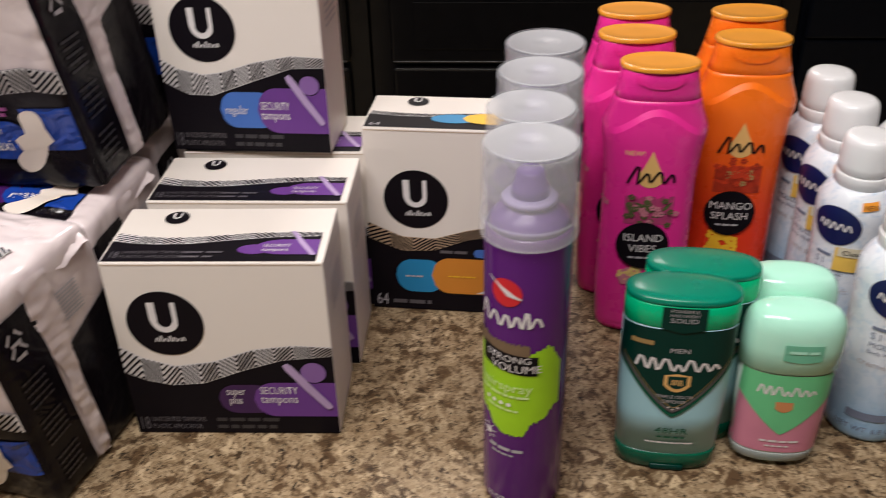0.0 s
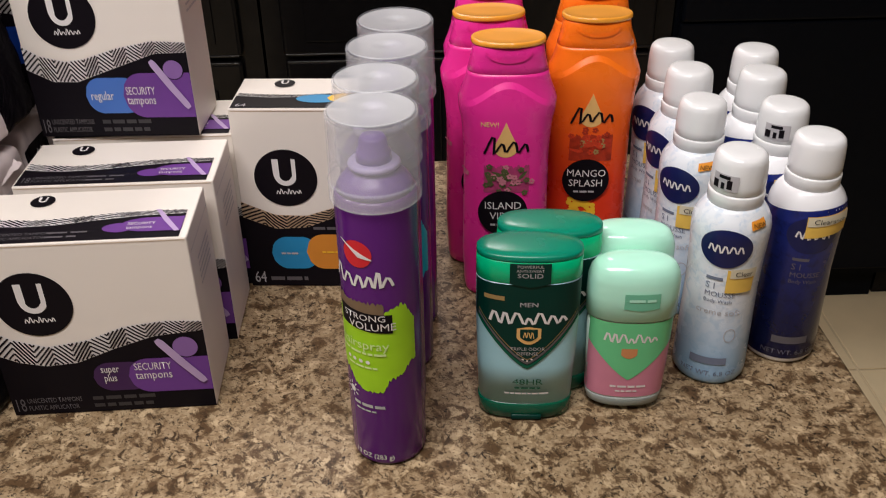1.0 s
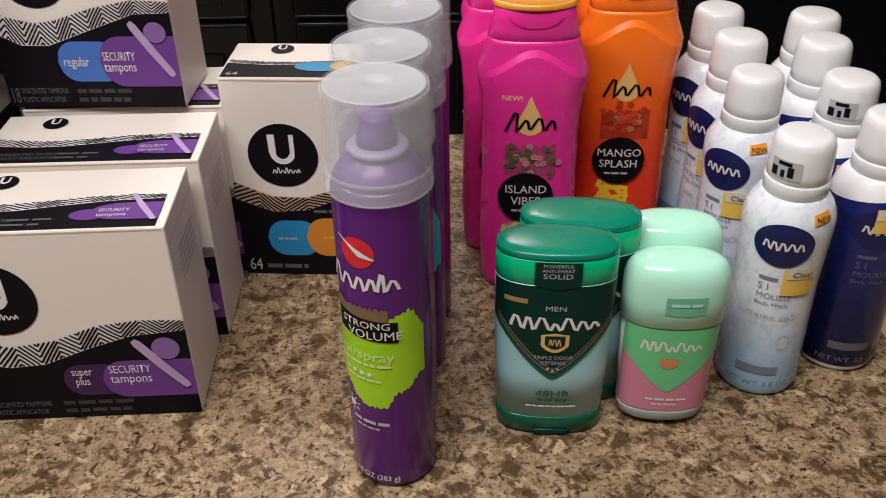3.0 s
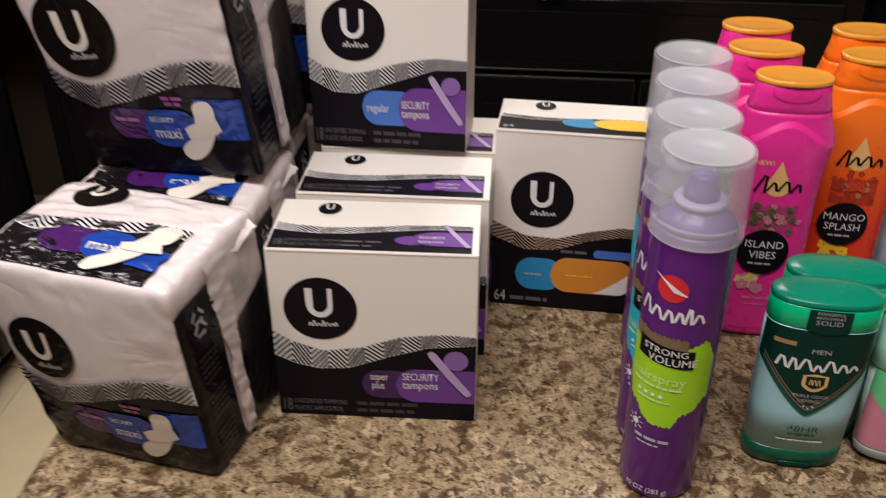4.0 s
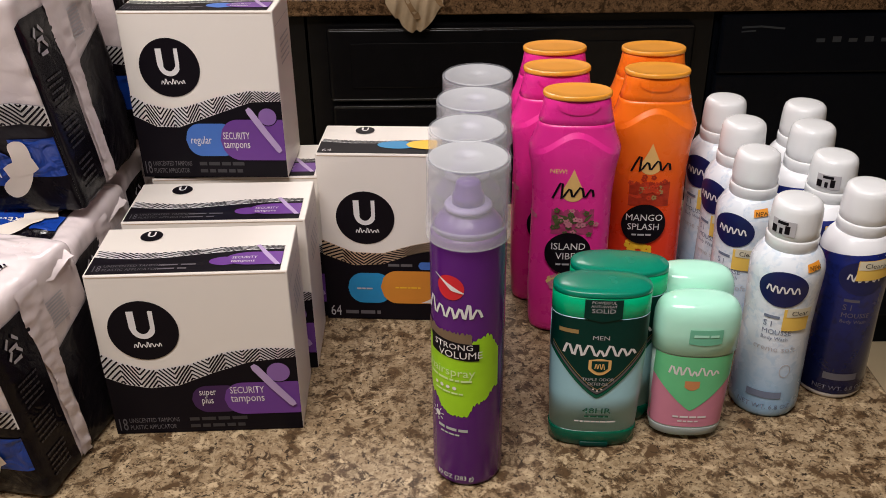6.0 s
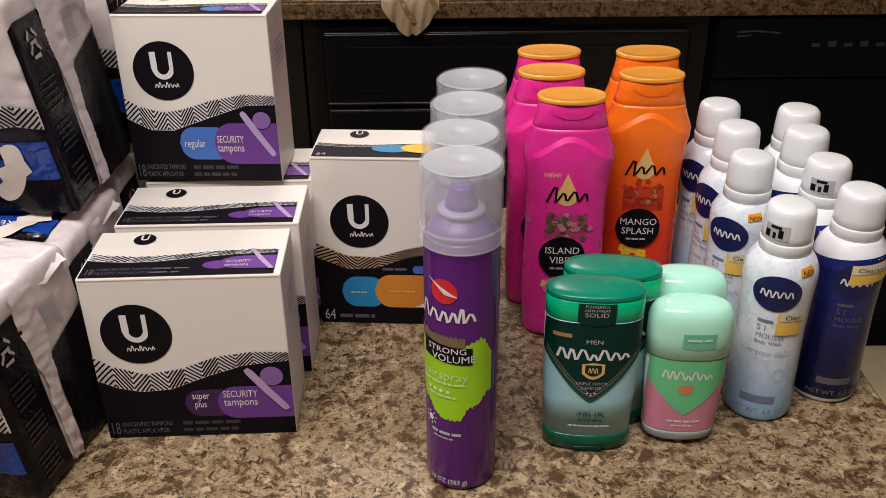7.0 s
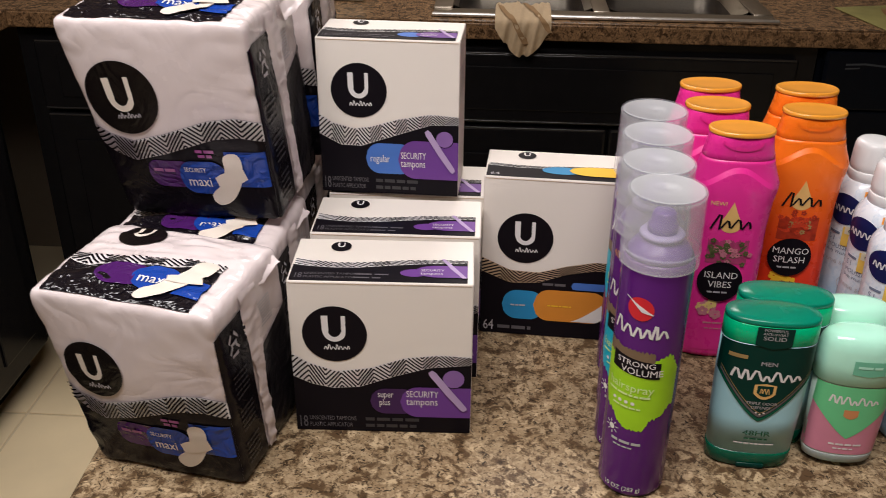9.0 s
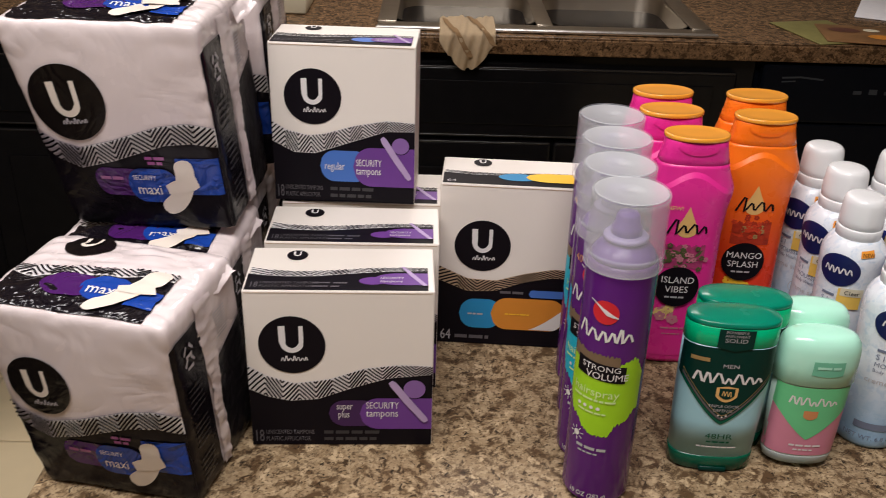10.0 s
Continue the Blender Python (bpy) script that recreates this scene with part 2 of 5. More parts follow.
M_CLEARBODY = mat("clear_stick_shell", (0.70, 0.78, 0.76), 0.12, trans=0.5, ior=1.3)

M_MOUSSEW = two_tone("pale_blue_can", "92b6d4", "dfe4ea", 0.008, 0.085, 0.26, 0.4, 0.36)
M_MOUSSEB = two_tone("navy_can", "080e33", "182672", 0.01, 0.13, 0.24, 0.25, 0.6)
M_SHOULDER = mat("white_can_paint", (0.82, 0.82, 0.84), 0.25, vary=0.02, coat=0.3)
M_WHITECAP = mat("frosted_white_cap", (0.78, 0.785, 0.79), 0.24, vary=0.02, sss=0.5, coat=0.3)
M_NAVY = mat("navy_print", (0.008, 0.012, 0.075), 0.3)
M_STICKER = mat("yellow_sticker", (0.80, 0.52, 0.10), 0.45, vary=0.08)
M_NEWTAG = mat("orange_tag", (0.78, 0.30, 0.03), 0.4)
M_SKYTEXT = mat("slate_print", (0.16, 0.19, 0.27), 0.4)


def sized(m, across, up):
    """A pose for a thing a little wider or taller than its pattern."""
    return m @ Matrix.Diagonal((across, across, up, 1))


# ---------------------------------------------------------------- mesh tools
def part(name, bm, material, parent, label="", smooth=True, m=None):
    me = bpy.data.meshes.new(name)
    bm.to_mesh(me)
    bm.free()
    if material:
        me.materials.append(material)
    if smooth:
        me.shade_smooth()
    ob = new(name, me)
    if parent is not None:
        ob.parent = parent
    if m is not None:
        ob.matrix_basis = m
    if label:
        ob["label"] = label
    return ob


def thing(name, label, category, m, group=""):
    ob = new(name)
    ob.empty_display_size = 0.02
    ob.matrix_basis = m
    return tagged(ob, label, category, group)


def box(bm, x0, x1, y0, y1, z0, z1, bevel=0.0, seg=2):
    r = bmesh.ops.create_cube(bm, size=1.0, matrix=Matrix.Translation(((x0 + x1) / 2, (y0 + y1) / 2, (z0 + z1) / 2)) @ Matrix.Diagonal((x1 - x0, y1 - y0, z1 - z0, 1)))
    if bevel:
        es = list({e for v in r["verts"] for e in v.link_edges})
        bmesh.ops.bevel(bm, geom=es, offset=bevel, segments=seg, affect="EDGES", profile=0.5)
    return bm


def boxes(*bs, bevel=0.0, seg=2):
    bm = bmesh.new()
    for b in bs:
        box(bm, *b, bevel=bevel, seg=seg)
    return bm


def lathe(profile, n=40, cap=True):
    bm = bmesh.new()
    rings = []
    for r, z in profile:
        rings.append([bm.verts.new((r * math.sin(2 * math.pi * i / n), -r * math.cos(2 * math.pi * i / n), z)) for i in range(n)])
    for a, b in zip(rings, rings[1:]):
        for i in range(n):
            bm.faces.new((a[i], a[(i + 1) % n], b[(i + 1) % n], b[i]))
    if cap:
        bm.faces.new(list(reversed(rings[0])))
        bm.faces.new(rings[-1])
    return bm


def smooth_steps(pts, x):
    """Cosine-eased line through (x, y) pairs."""
    if x <= pts[0][0]:
        return pts[0][1]
    for (a, b), (c, d) in zip(pts, pts[1:]):
        if x <= c:
            s = (x - a) / (c - a)
            s = 0.5 - 0.5 * math.cos(math.pi * s) if abs(d - b) > 1e-9 else s
            return b + (d - b) * s
    return pts[-1][1]


def lines(pts, x):
    if x <= pts[0][0]:
        return pts[0][1]
    for (a, b), (c, d) in zip(pts, pts[1:]):
        if x <= c:
            return b + (d - b) * (x - a) / (c - a)
    return pts[-1][1]


def loft(secs, e, n=56, cap=True):
    """A flattened bottle: secs are (z, half width, half depth); e is the roundness of its outline."""
    bm = bmesh.new()
    rings = []
    for z, hw, hd in secs:
        ring = []
        for i in range(n):
            a = 2 * math.pi * i / n
            c, s = math.cos(a), math.sin(a)
            ring.append(bm.verts.new((hw * math.copysign(abs(c) ** (2 / e), c), hd * math.copysign(abs(s) ** (2 / e), s), z)))
        rings.append(ring)
    for a, b in zip(rings, rings[1:]):
        for i in range(n):
            bm.faces.new((a[i], a[(i + 1) % n], b[(i + 1) % n], b[i]))
    if cap:
        bm.faces.new(list(reversed(rings[0])))
        bm.faces.new(rings[-1])
    return bm


# printed shapes: F(u, v, off) is a point of the surface, off metres proud of it
def strip(F, u0, u1, lo, hi, off, n=24, m=1, bm=None):
    bm = bm or bmesh.new()
    f = lambda g, u: g(u) if callable(g) else g
    cols = []
    for i in range(n + 1):
        u = u0 + (u1 - u0) * i / n
        a, b = f(lo, u), f(hi, u)
        cols.append([bm.verts.new(F(u, a + (b - a) * j / m, off)) for j in range(m + 1)])
    for p, q in zip(cols, cols[1:]):
        for j in range(m):
            bm.faces.new((p[j], q[j], q[j + 1], p[j + 1]))
    return bm


def disc(F, cu, cv, ru, rv, off, n=28, m=2, bm=None):
    bm = bm or bmesh.new()
    rings = [[bm.verts.new(F(cu + ru * k / m * math.cos(2 * math.pi * i / n), cv + rv * k / m * math.sin(2 * math.pi * i / n), off)) for i in range(n)] for k in range(1, m + 1)]
    c = bm.verts.new(F(cu, cv, off))
    for i in range(n):
        bm.faces.new((c, rings[0][i], rings[0][(i + 1) % n]))
    for a, b in zip(rings, rings[1:]):
        for i in range(n):
            bm.faces.new((a[i], b[i], b[(i + 1) % n], a[(i + 1) % n]))
    return bm


def pill(F, u0, u1, v0, v1, off, n=26, left=True, right=True, bm=None):
    r, cv = (v1 - v0) / 2, (v0 + v1) / 2

    def half(u):
        d = 0.0
        if left and u < u0 + r:
            d = u0 + r - u
        if right and u > u1 - r:
            d = u - (u1 - r)
        return math.sqrt(max(0.0, r * r - min(r, d) ** 2))
    return strip(F, u0, u1, lambda u: cv - half(u), lambda u: cv + half(u), off, n, 1, bm)


def stroke(F, pts, w, off, closed=False, bm=None):
    bm = bm or bmesh.new()
    k = len(pts)
    prev = None
    w = [w] * k if not isinstance(w, (list, tuple)) else w
    for i in range(k):
        a = pts[max(0, i - 1)] if not closed else pts[i - 1]
        b = pts[min(k - 1, i + 1)] if not closed else pts[(i + 1) % k]
        dx, dy = b[0] - a[0], b[1] - a[1]
        l = math.hypot(dx, dy) or 1
        nx, ny = -dy / l * w[i] / 2, dx / l * w[i] / 2
        pair = (bm.verts.new(F(pts[i][0] + nx, pts[i][1] + ny, off)), bm.verts.new(F(pts[i][0] - nx, pts[i][1] - ny, off)))
        if prev:
            bm.faces.new((prev[0], prev[1], pair[1], pair[0]))
        else:
            first = pair
        prev = pair
    if closed:
        bm.faces.new((prev[0], prev[1], first[1], first[0]))
    return bm


def leaf(F, pts, w, off, n=26, bm=None):
    """A rounded brush-like shape along a bent line, w across at its thickest."""
    seg = len(pts) - 1
    path, wid = [], []
    for i in range(n + 1):
        q = i / n
        k = min(int(q * seg), seg - 1)
        f = q * seg - k
        a, b = pts[max(0, k - 1)], pts[k]
        c, d = pts[k + 1], pts[min(seg, k + 2)]
        path.append(tuple(0.5 * (2 * b[j] + (c[j] - a[j]) * f + (2 * a[j] - 5 * b[j] + 4 * c[j] - d[j]) * f * f + (3 * b[j] - a[j] - 3 * c[j] + d[j]) * f ** 3) for j in (0, 1)))
        e = min(q, 1 - q) * n / 5
        wid.append(w * (lines([(0, 0.86), (0.5, 0.92), (1, 1.0)], q)) * math.sqrt(max(0.02, 1 - (1 - min(1, e)) ** 2)))
    return stroke(F, path, wid, off, bm=bm)


def words(F, body, u, v, size, off, align="LEFT", slant=0.0, widen=1.0, bm=None):
    """Writing in the built-in font, laid on the surface with its baseline at v."""
    cu = bpy.data.curves.new("words", "FONT")
    cu.body, cu.size, cu.align_x, cu.resolution_u, cu.shear = body, size, align, 2, slant
    ob = bpy.data.objects.new("words", cu)
    me = bpy.data.meshes.new_from_object(ob)
    bm = bm or bmesh.new()
    tmp = bmesh.new()
    tmp.from_mesh(me)
    vs = {p: bm.verts.new(F(u + p.co.x * widen, v + p.co.y, off)) for p in tmp.verts}
    for f in tmp.faces:
        bm.faces.new([vs[p] for p in f.verts])
    tmp.free()
    bpy.data.objects.remove(ob)
    bpy.data.curves.remove(cu)
    bpy.data.meshes.remove(me)
    return bm


def small_print(F, u0, u1, v, h, off, seed=1, bm=None):
    """Writing too small to read: plain bars."""
    rnd = random.Random(seed)
    bm = bm or bmesh.new()
    u = u0
    while u < u1 - h:
        l = min(u1 - u, h * rnd.uniform(1.5, 5.0))
        strip(F, u, u + l, v, v + h, off, 3, 1, bm)
        u += l + h * 0.6
    return bm


def bars(F, u0, u1, v, h, off, slant=0.0, tall=(0,), bm=None, n=6, fat=0.25):
    """A brand name kept as one plain wavy line of its length, height and weight."""
    rnd = random.Random(n)
    slot = (u1 - u0) / n
    wide = [rnd.uniform(0.65, 1.35) for _ in range(n)]
    pts, u = [], u0
    for i in range(n):
        w = (u1 - u0) * wide[i] / sum(wide)
        top, low = v + h * (1.0 if i in tall else rnd.uniform(0.52, 0.76)), v + h * rnd.uniform(0.0, 0.22)
        for k, y in ((0.06, low), (0.18, low + (top - low) * 0.5), (0.34, top), (0.56, top - 0.06 * h), (0.74, low + (top - low) * 0.45), (0.88, low)):
            pts.append((u + w * k, y))
        u += w
    G = lambda u, y, o: F(u + slant * (y - v), y, o)
    return stroke(G, pts, slot * fat, off, bm=bm)


def u_mark(F, cu, cv, r, off):
    """The pale horseshoe mark on the round emblem."""
    pts = [(cu - 0.29 * r, cv + 0.50 * r), (cu - 0.285 * r, cv + 0.2 * r)] + [(cu + 0.28 * r * math.cos(a), cv - 0.04 * r + 0.31 * r * math.sin(a)) for a in [math.pi + math.pi * i / 14 for i in range(15)]] + [(cu + 0.28 * r, cv + 0.2 * r), (cu + 0.28 * r, cv + 0.50 * r)]
    return stroke(F, pts, [0.20 * r] * 3 + [0.17 * r] * 12 + [0.13 * r] * 4, off)


def chevrons(F, u0, u1, lo, hi, off, tooth, fill, per=5):
    """Nested hatching in a band between two curves."""
    bm = bmesh.new()
    k = max(2, round((u1 - u0) / tooth))
    t = (u1 - u0) / k

    def at(u, s):
        u = min(max(u, u0), u1)
        return (u, lo(u) + (hi(u) - lo(u)) * s)
    for i in range(k):
        a = u0 + i * t
        for j in range(per):
            q = (j + 0.5) / per
            if i % 2 == 0:
                p0, p1 = (a + t * q, 0.03), (a + t, 0.97 * (1 - q) + 0.03)
            else:
                p0, p1 = (a, 0.97 * q), (a + t * q, 0.03)
                p0, p1 = (a, 0.03 + 0.94 * (1 - q)), (a + t * (1 - q), 0.03)
            mid = (hi(a + t / 2) - lo(a + t / 2)) / t
            lw = fill * t / per * mid / math.hypot(1, mid)
            stroke(F, [at(*p0), at((p0[0] + p1[0]) / 2, (p0[1] + p1[1]) / 2), at(*p1)], lw, off, bm=bm)
            if i % 2 == 0:
                p0, p1 = (a, 0.97 * (1 - q)), (a + t * q, 0.97)
            else:
                p0, p1 = (a + t * q, 0.97), (a + t, 0.97 * q)
            stroke(F, [at(*p0), at((p0[0] + p1[0]) / 2, (p0[1] + p1[1]) / 2), at(*p1)], lw, off, bm=bm)
    return bm


# ---------------------------------------------------------------- the room
RISE = 0.034     # the sink counter stands a little over the island
KFLOOR = FLOOR - RISE
KITCHEN = pose(0.4174, 1.8596, RISE, 0, 0, -4.2)    # u along the sink counter, v into the wall
ISLAND = pose(0.0, 0.5, 0, 0, 0, -3.0)
FAR = -0.012


def setting(name, bm, material, label, m=None, smooth=False, category=""):
    ob = part(name, bm, material, None, label, smooth, m)
    return tagged(ob, label, category, "", "structure")


setting("floor", boxes((-3.2, 3.2, -3.2, 3.2, FLOOR - 0.05, FLOOR - 0.004)), M_GROUT, "tan grout bed under beige ceramic floor tiles")
# ceiling and walls are out of view, added to bounce light in a closed room
setting("ceiling", boxes((-2.9, 2.9, -2.8, 3.2, CEIL, CEIL + 0.05)), M_CEIL, "unseen off-white ceiling added to close the room")
setting("wall_north", boxes((-2.25, 2.6, 0.64, 0.74, KFLOOR, CEIL - RISE)), M_WALL, "unseen beige wall added behind the sink", KITCHEN)
setting("wall_west", boxes((-2.25, -2.15, -4.2, 0.64, KFLOOR, CEIL - RISE)), M_WALL, "unseen beige side wall added to bounce light", KITCHEN)
setting("wall_east", boxes((2.5, 2.6, -4.2, 0.64, KFLOOR, CEIL - RISE)), M_WALL, "unseen beige side wall added to bounce light", KITCHEN)
setting("wall_south", boxes((-2.15, 2.5, -4.2, -4.1, KFLOOR, CEIL - RISE)), M_WALL, "unseen beige wall added facing the island", KITCHEN)

# island with its granite slab
isl = thing("kitchen_island", "kitchen island with a polished speckled brown granite top", "island", ISLAND)
part("worktop", boxes((-0.380, 0.428, -0.40, 0.47, -0.032, 0.0), bevel=0.004), M_GRANITE, isl, "polished beige, brown and black speckled granite slab", smooth=False)
part("base", boxes((-0.350, 0.398, -0.16, 0.44, FLOOR, -0.032), bevel=0.003), M_BLACKWOOD, isl, "black painted cabinet base", smooth=False)

# sink counter, with the opening for the sink
SU0, SU1, SV0, SV1 = -0.505, 0.205, 0.045, 0.53
ctr = thing("sink_counter", "brown granite counter along the wall with a sink let in", "counter", KITCHEN)
part("worktop", boxes((-2.15, SU0, -0.0, 0.64, FAR - 0.038, FAR), (SU1, 1.9, -0.0, 0.64, FAR - 0.038, FAR), (SU0, SU1, -0.0, SV0, FAR - 0.038, FAR), (SU0, SU1, SV1, 0.64, FAR - 0.038, FAR)), M_GRANITE_DIMMED, ctr, smooth=False)
part("edge_band", boxes((-1.44, 1.9, -0.006, -0.0005, FAR - 0.036, FAR - 0.003), bevel=0.002), M_GRANITE_DIMMED, ctr, smooth=False)
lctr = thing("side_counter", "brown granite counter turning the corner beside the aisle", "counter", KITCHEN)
part("worktop", boxes((-2.15, -1.44, -2.4, -0.001, FAR - 0.038, FAR), bevel=0.003), M_GRANITE_DIMMED, lctr, smooth=False)


def sink():
    t = thing("kitchen_sink", "double-bowl stainless steel sink set in brown granite", "sink", KITCHEN)
    z = FAR + 0.003
    part("front_rim", boxes((SU0 - 0.012, SU1 + 0.012, SV0 - 0.018, SV0 - 0.004, z - 0.002, z + 0.006), bevel=0.003, seg=3), M_RIM_LIT, t, "stainless front rim, coloured paler for its highlight line")
    part("front_deck", boxes((SU0 - 0.010, SU1 + 0.010, SV0 - 0.0038, SV0 + 0.045, z - 0.002, z + 0.002), bevel=0.001), M_STEEL, t)
    part("back_rim", boxes((SU0 - 0.012, SU1 + 0.012, SV1 - 0.07, SV1 + 0.01, z - 0.002, z + 0.004), bevel=0.0025), M_STEEL, t)
    part("side_rim", boxes((SU0 - 0.012, SU0 + 0.03, SV0 + 0.045, SV1 - 0.07, z - 0.002, z + 0.004), bevel=0.002), M_STEEL, t)
    part("side_rim", boxes((SU1 - 0.03, SU1 + 0.012, SV0 + 0.045, SV1 - 0.07, z - 0.002, z + 0.004), bevel=0.002), M_STEEL, t)
    mid = (SU0 + SU1) / 2
    part("divider", boxes((mid - 0.018, mid + 0.018, SV0 + 0.045, SV1 - 0.07, z - 0.002, z + 0.003), bevel=0.002), M_STEEL, t)
    for a, b in ((SU0 + 0.028, mid - 0.016), (mid + 0.016, SU1 - 0.028)):
        bm = bmesh.new()
        y0, y1, r, n = SV0 + 0.043, SV1 - 0.068, 0.06, 6
        rings = []
        for dz, inset in ((0.0, 0.0), (-0.012, 0.004), (-0.15, 0.012), (-0.172, 0.03), (-0.18, 0.07)):
            ring = []
            for cx, cy, s in ((b - r, y1 - r, 0), (a + r, y1 - r, 90), (a + r, y0 + r, 180), (b - r, y0 + r, 270)):
                for i in range(n + 1):
                    g = radians(s + 90 * i / n)
                    ring.append(bm.verts.new((cx + (r - inset) * math.cos(g) , cy + (r - inset) * math.sin(g), z + dz)))
            rings.append(ring)
        for p, q in zip(rings, rings[1:]):
            for i in range(len(p)):
                bm.faces.new((p[i], q[i], q[(i + 1) % len(p)], p[(i + 1) % len(p)]))
        bm.faces.new(rings[-1])
        part("bowl", bm, M_STEEL, t, "brushed steel bowl")
    return t


sink()


def bead_strip(a, b, z):
    """A slim rounded bead added to catch a highlight along a black front's edge."""
    bead = bmesh.new()
    rows = [[bead.verts.new((x, 0.0095 - 0.0026 * math.cos(g), z + 0.0026 * math.sin(g))) for x in (a, b)] for g in [math.pi * (i / 10 - 0.3) for i in range(11)]]
    for p, q in zip(rows, rows[1:]):
        bead.faces.new((p[0], p[1], q[1], q[0]))
    return bead


def cabinet(u0, u1, label, drawer=True, doors=2, m=KITCHEN):
    t = thing("base_cabinet", label, "cabinet", m, "black base cabinets")
    part("body", boxes((u0, u1, 0.03, 0.62, KFLOOR + 0.10, FAR - 0.039)), M_BLACKWOOD, t, smooth=False)
    part("toe_kick", boxes((u0, u1, 0.10, 0.62, KFLOOR, KFLOOR + 0.099)), M_BLACKWOOD, t, smooth=False)
    top = -0.080
    if drawer:
        d = part("drawer_front", boxes((u0 + 0.04, u1 - 0.04, 0.008, 0.029, -0.238, top), bevel=0.008, seg=5), M_BLACKWOOD, t, "glossy black false drawer front", smooth=False)
        part("drawer_panel", boxes((u0 + 0.09, u1 - 0.09, 0.004, 0.0078, -0.208, top - 0.03), bevel=0.0015), M_BLACKWOOD, d, smooth=False)
        for z in (top - 0.0022, -0.2358):
            part("glint_bead", bead_strip(u0 + 0.046, u1 - 0.046, z), M_BEAD, d, "added rounded bead that gives the edge its highlight line")
        top = -0.250
    w = (u1 - u0 - 0.08) / doors
    for i in range(doors):
        a = u0 + 0.04 + w * i
        d = part("door", boxes((a + 0.002, a + w - 0.002, 0.008, 0.029, KFLOOR + 0.115, top), bevel=0.008, seg=5), M_BLACKWOOD, t, smooth=False)
        part("glint_bead", bead_strip(a + 0.008, a + w - 0.008, top - 0.0022), M_BEAD, d, "added rounded bead that gives the upper edge its highlight line")
        part("door_panel", boxes((a + 0.06, a + w - 0.06, 0.003, 0.0078, KFLOOR + 0.175, top - 0.06), bevel=0.003), M_BLACKWOOD, d, smooth=False)
    return t


cabinet(-0.55, 0.306, "black painted sink base cabinet with a false drawer front")
cabinet(-1.44, -0.556, "black painted base cabinet beside the sink base")
cabinet(0.926, 1.85, "black painted base cabinet beyond the dishwasher")
SIDE = KITCHEN @ pose(-1.465, 0, 0, 0, 0, 90)
cabinet(-2.35, -1.5, "black painted base cabinet along the aisle", m=SIDE)
cabinet(-1.494, -0.64, "black painted base cabinet along the aisle", m=SIDE)
cabinet(-0.634, -0.02, "black painted base cabinet in the aisle's corner", m=SIDE)


def dishwasher():
    t = thing("dishwasher", "black built-in dishwasher with grey printed controls", "dishwasher", KITCHEN)
    part("body", boxes((0.312, 0.920, 0.04, 0.62, KFLOOR + 0.10, FAR - 0.04)), M_DW, t, smooth=False)
    part("door", boxes((0.318, 0.914, 0.012, 0.039, KFLOOR + 0.13, -0.19), bevel=0.005), M_DW, t, "glossy black door", smooth=False)
    p = part("control_panel", boxes((0.318, 0.914, 0.004, 0.039, -0.186, FAR - 0.045), bevel=0.006), M_DW, t, "black control panel", smooth=False)
    F = lambda u, v, o: Vector((u, 0.004 - o, v))
    for i in range(9):
        part("button_print", strip(F, 0.52 + i * 0.034, 0.538 + i * 0.034, -0.118, -0.110 + 0.004 * (i % 2), 0.0008, 2), M_DWPRINT, p)
    # two grey strokes paint the highlight at the panel's left end
    part("panel_glint", stroke(F, [(0.36, -0.085), (0.40, -0.083), (0.45, -0.088)], 0.004, 0.0008), M_DWPRINT, p)
    part("panel_glint", stroke(F, [(0.36, -0.094), (0.39, -0.092)], 0.003, 0.0008), M_DWPRINT, p)
    part("toe_kick", boxes((0.318, 0.914, 0.09, 0.62, KFLOOR, KFLOOR + 0.099)), M_DW, t, smooth=False)


dishwasher()


def towel():
    t = thing("dish_towel", "tan dish towel with brown stripes draped over the counter edge", "towel", KITCHEN @ pose(-0.325, 0.0, FAR))
    path = [(0.115, 0.014), (0.07, 0.016), (0.02, 0.012), (-0.012, 0.004), (-0.018, -0.02), (-0.020, -0.045), (-0.019, -0.072)]

    def F(u, v, o):
        # v runs from the top of the cloth to its hanging tip
        s = v * (len(path) - 1)
        i = min(int(s), len(path) - 2)
        f = s - i
        y = path[i][0] + (path[i + 1][0] - path[i][0]) * f
        z = path[i][1] + (path[i + 1][1] - path[i][1]) * f
        fold = 0.006 * math.sin(u * 170 + 4 * v) + 0.004 * math.sin(u * 310 + 9 * v)
        hang = max(0.0, (v - 0.45) / 0.55)
        return Vector((u, y - o - fold * (0.4 + hang), z + 0.5 * abs(fold) + o * (1 - hang)))
    wid = lambda u: 1.0 - 0.42 * (abs(u - 0.004) / 0.062) ** 1.7
    part("cloth", strip(F, -0.056, 0.062, lambda u: 0.06 + 0.05 * math.sin(u * 90), wid, 0.0, 30, 16), M_TOWEL, t)
    bm = bmesh.new()
    for k in range(2):
        pts = [(-0.045 + 0.05 * k + 0.055 * i / 12, 0.20 + 0.62 * i / 12 - 0.15 * k) for i in range(13)]
        stroke(lambda a, b, o: F(a, min(b, 0.97), o), pts, 0.012, 0.0022, bm=bm)
    part("stripe", bm, M_TOWELBAND, t, "brown woven stripe")


towel()

tray = thing("plastic_tray", "cream plastic tray on the granite counter", "tray", KITCHEN @ pose(-0.82, 0.26, FAR))
part("base", boxes((-0.13, 0.13, -0.10, 0.12, 0.001, 0.008), bevel=0.003), M_CREAM, tray)
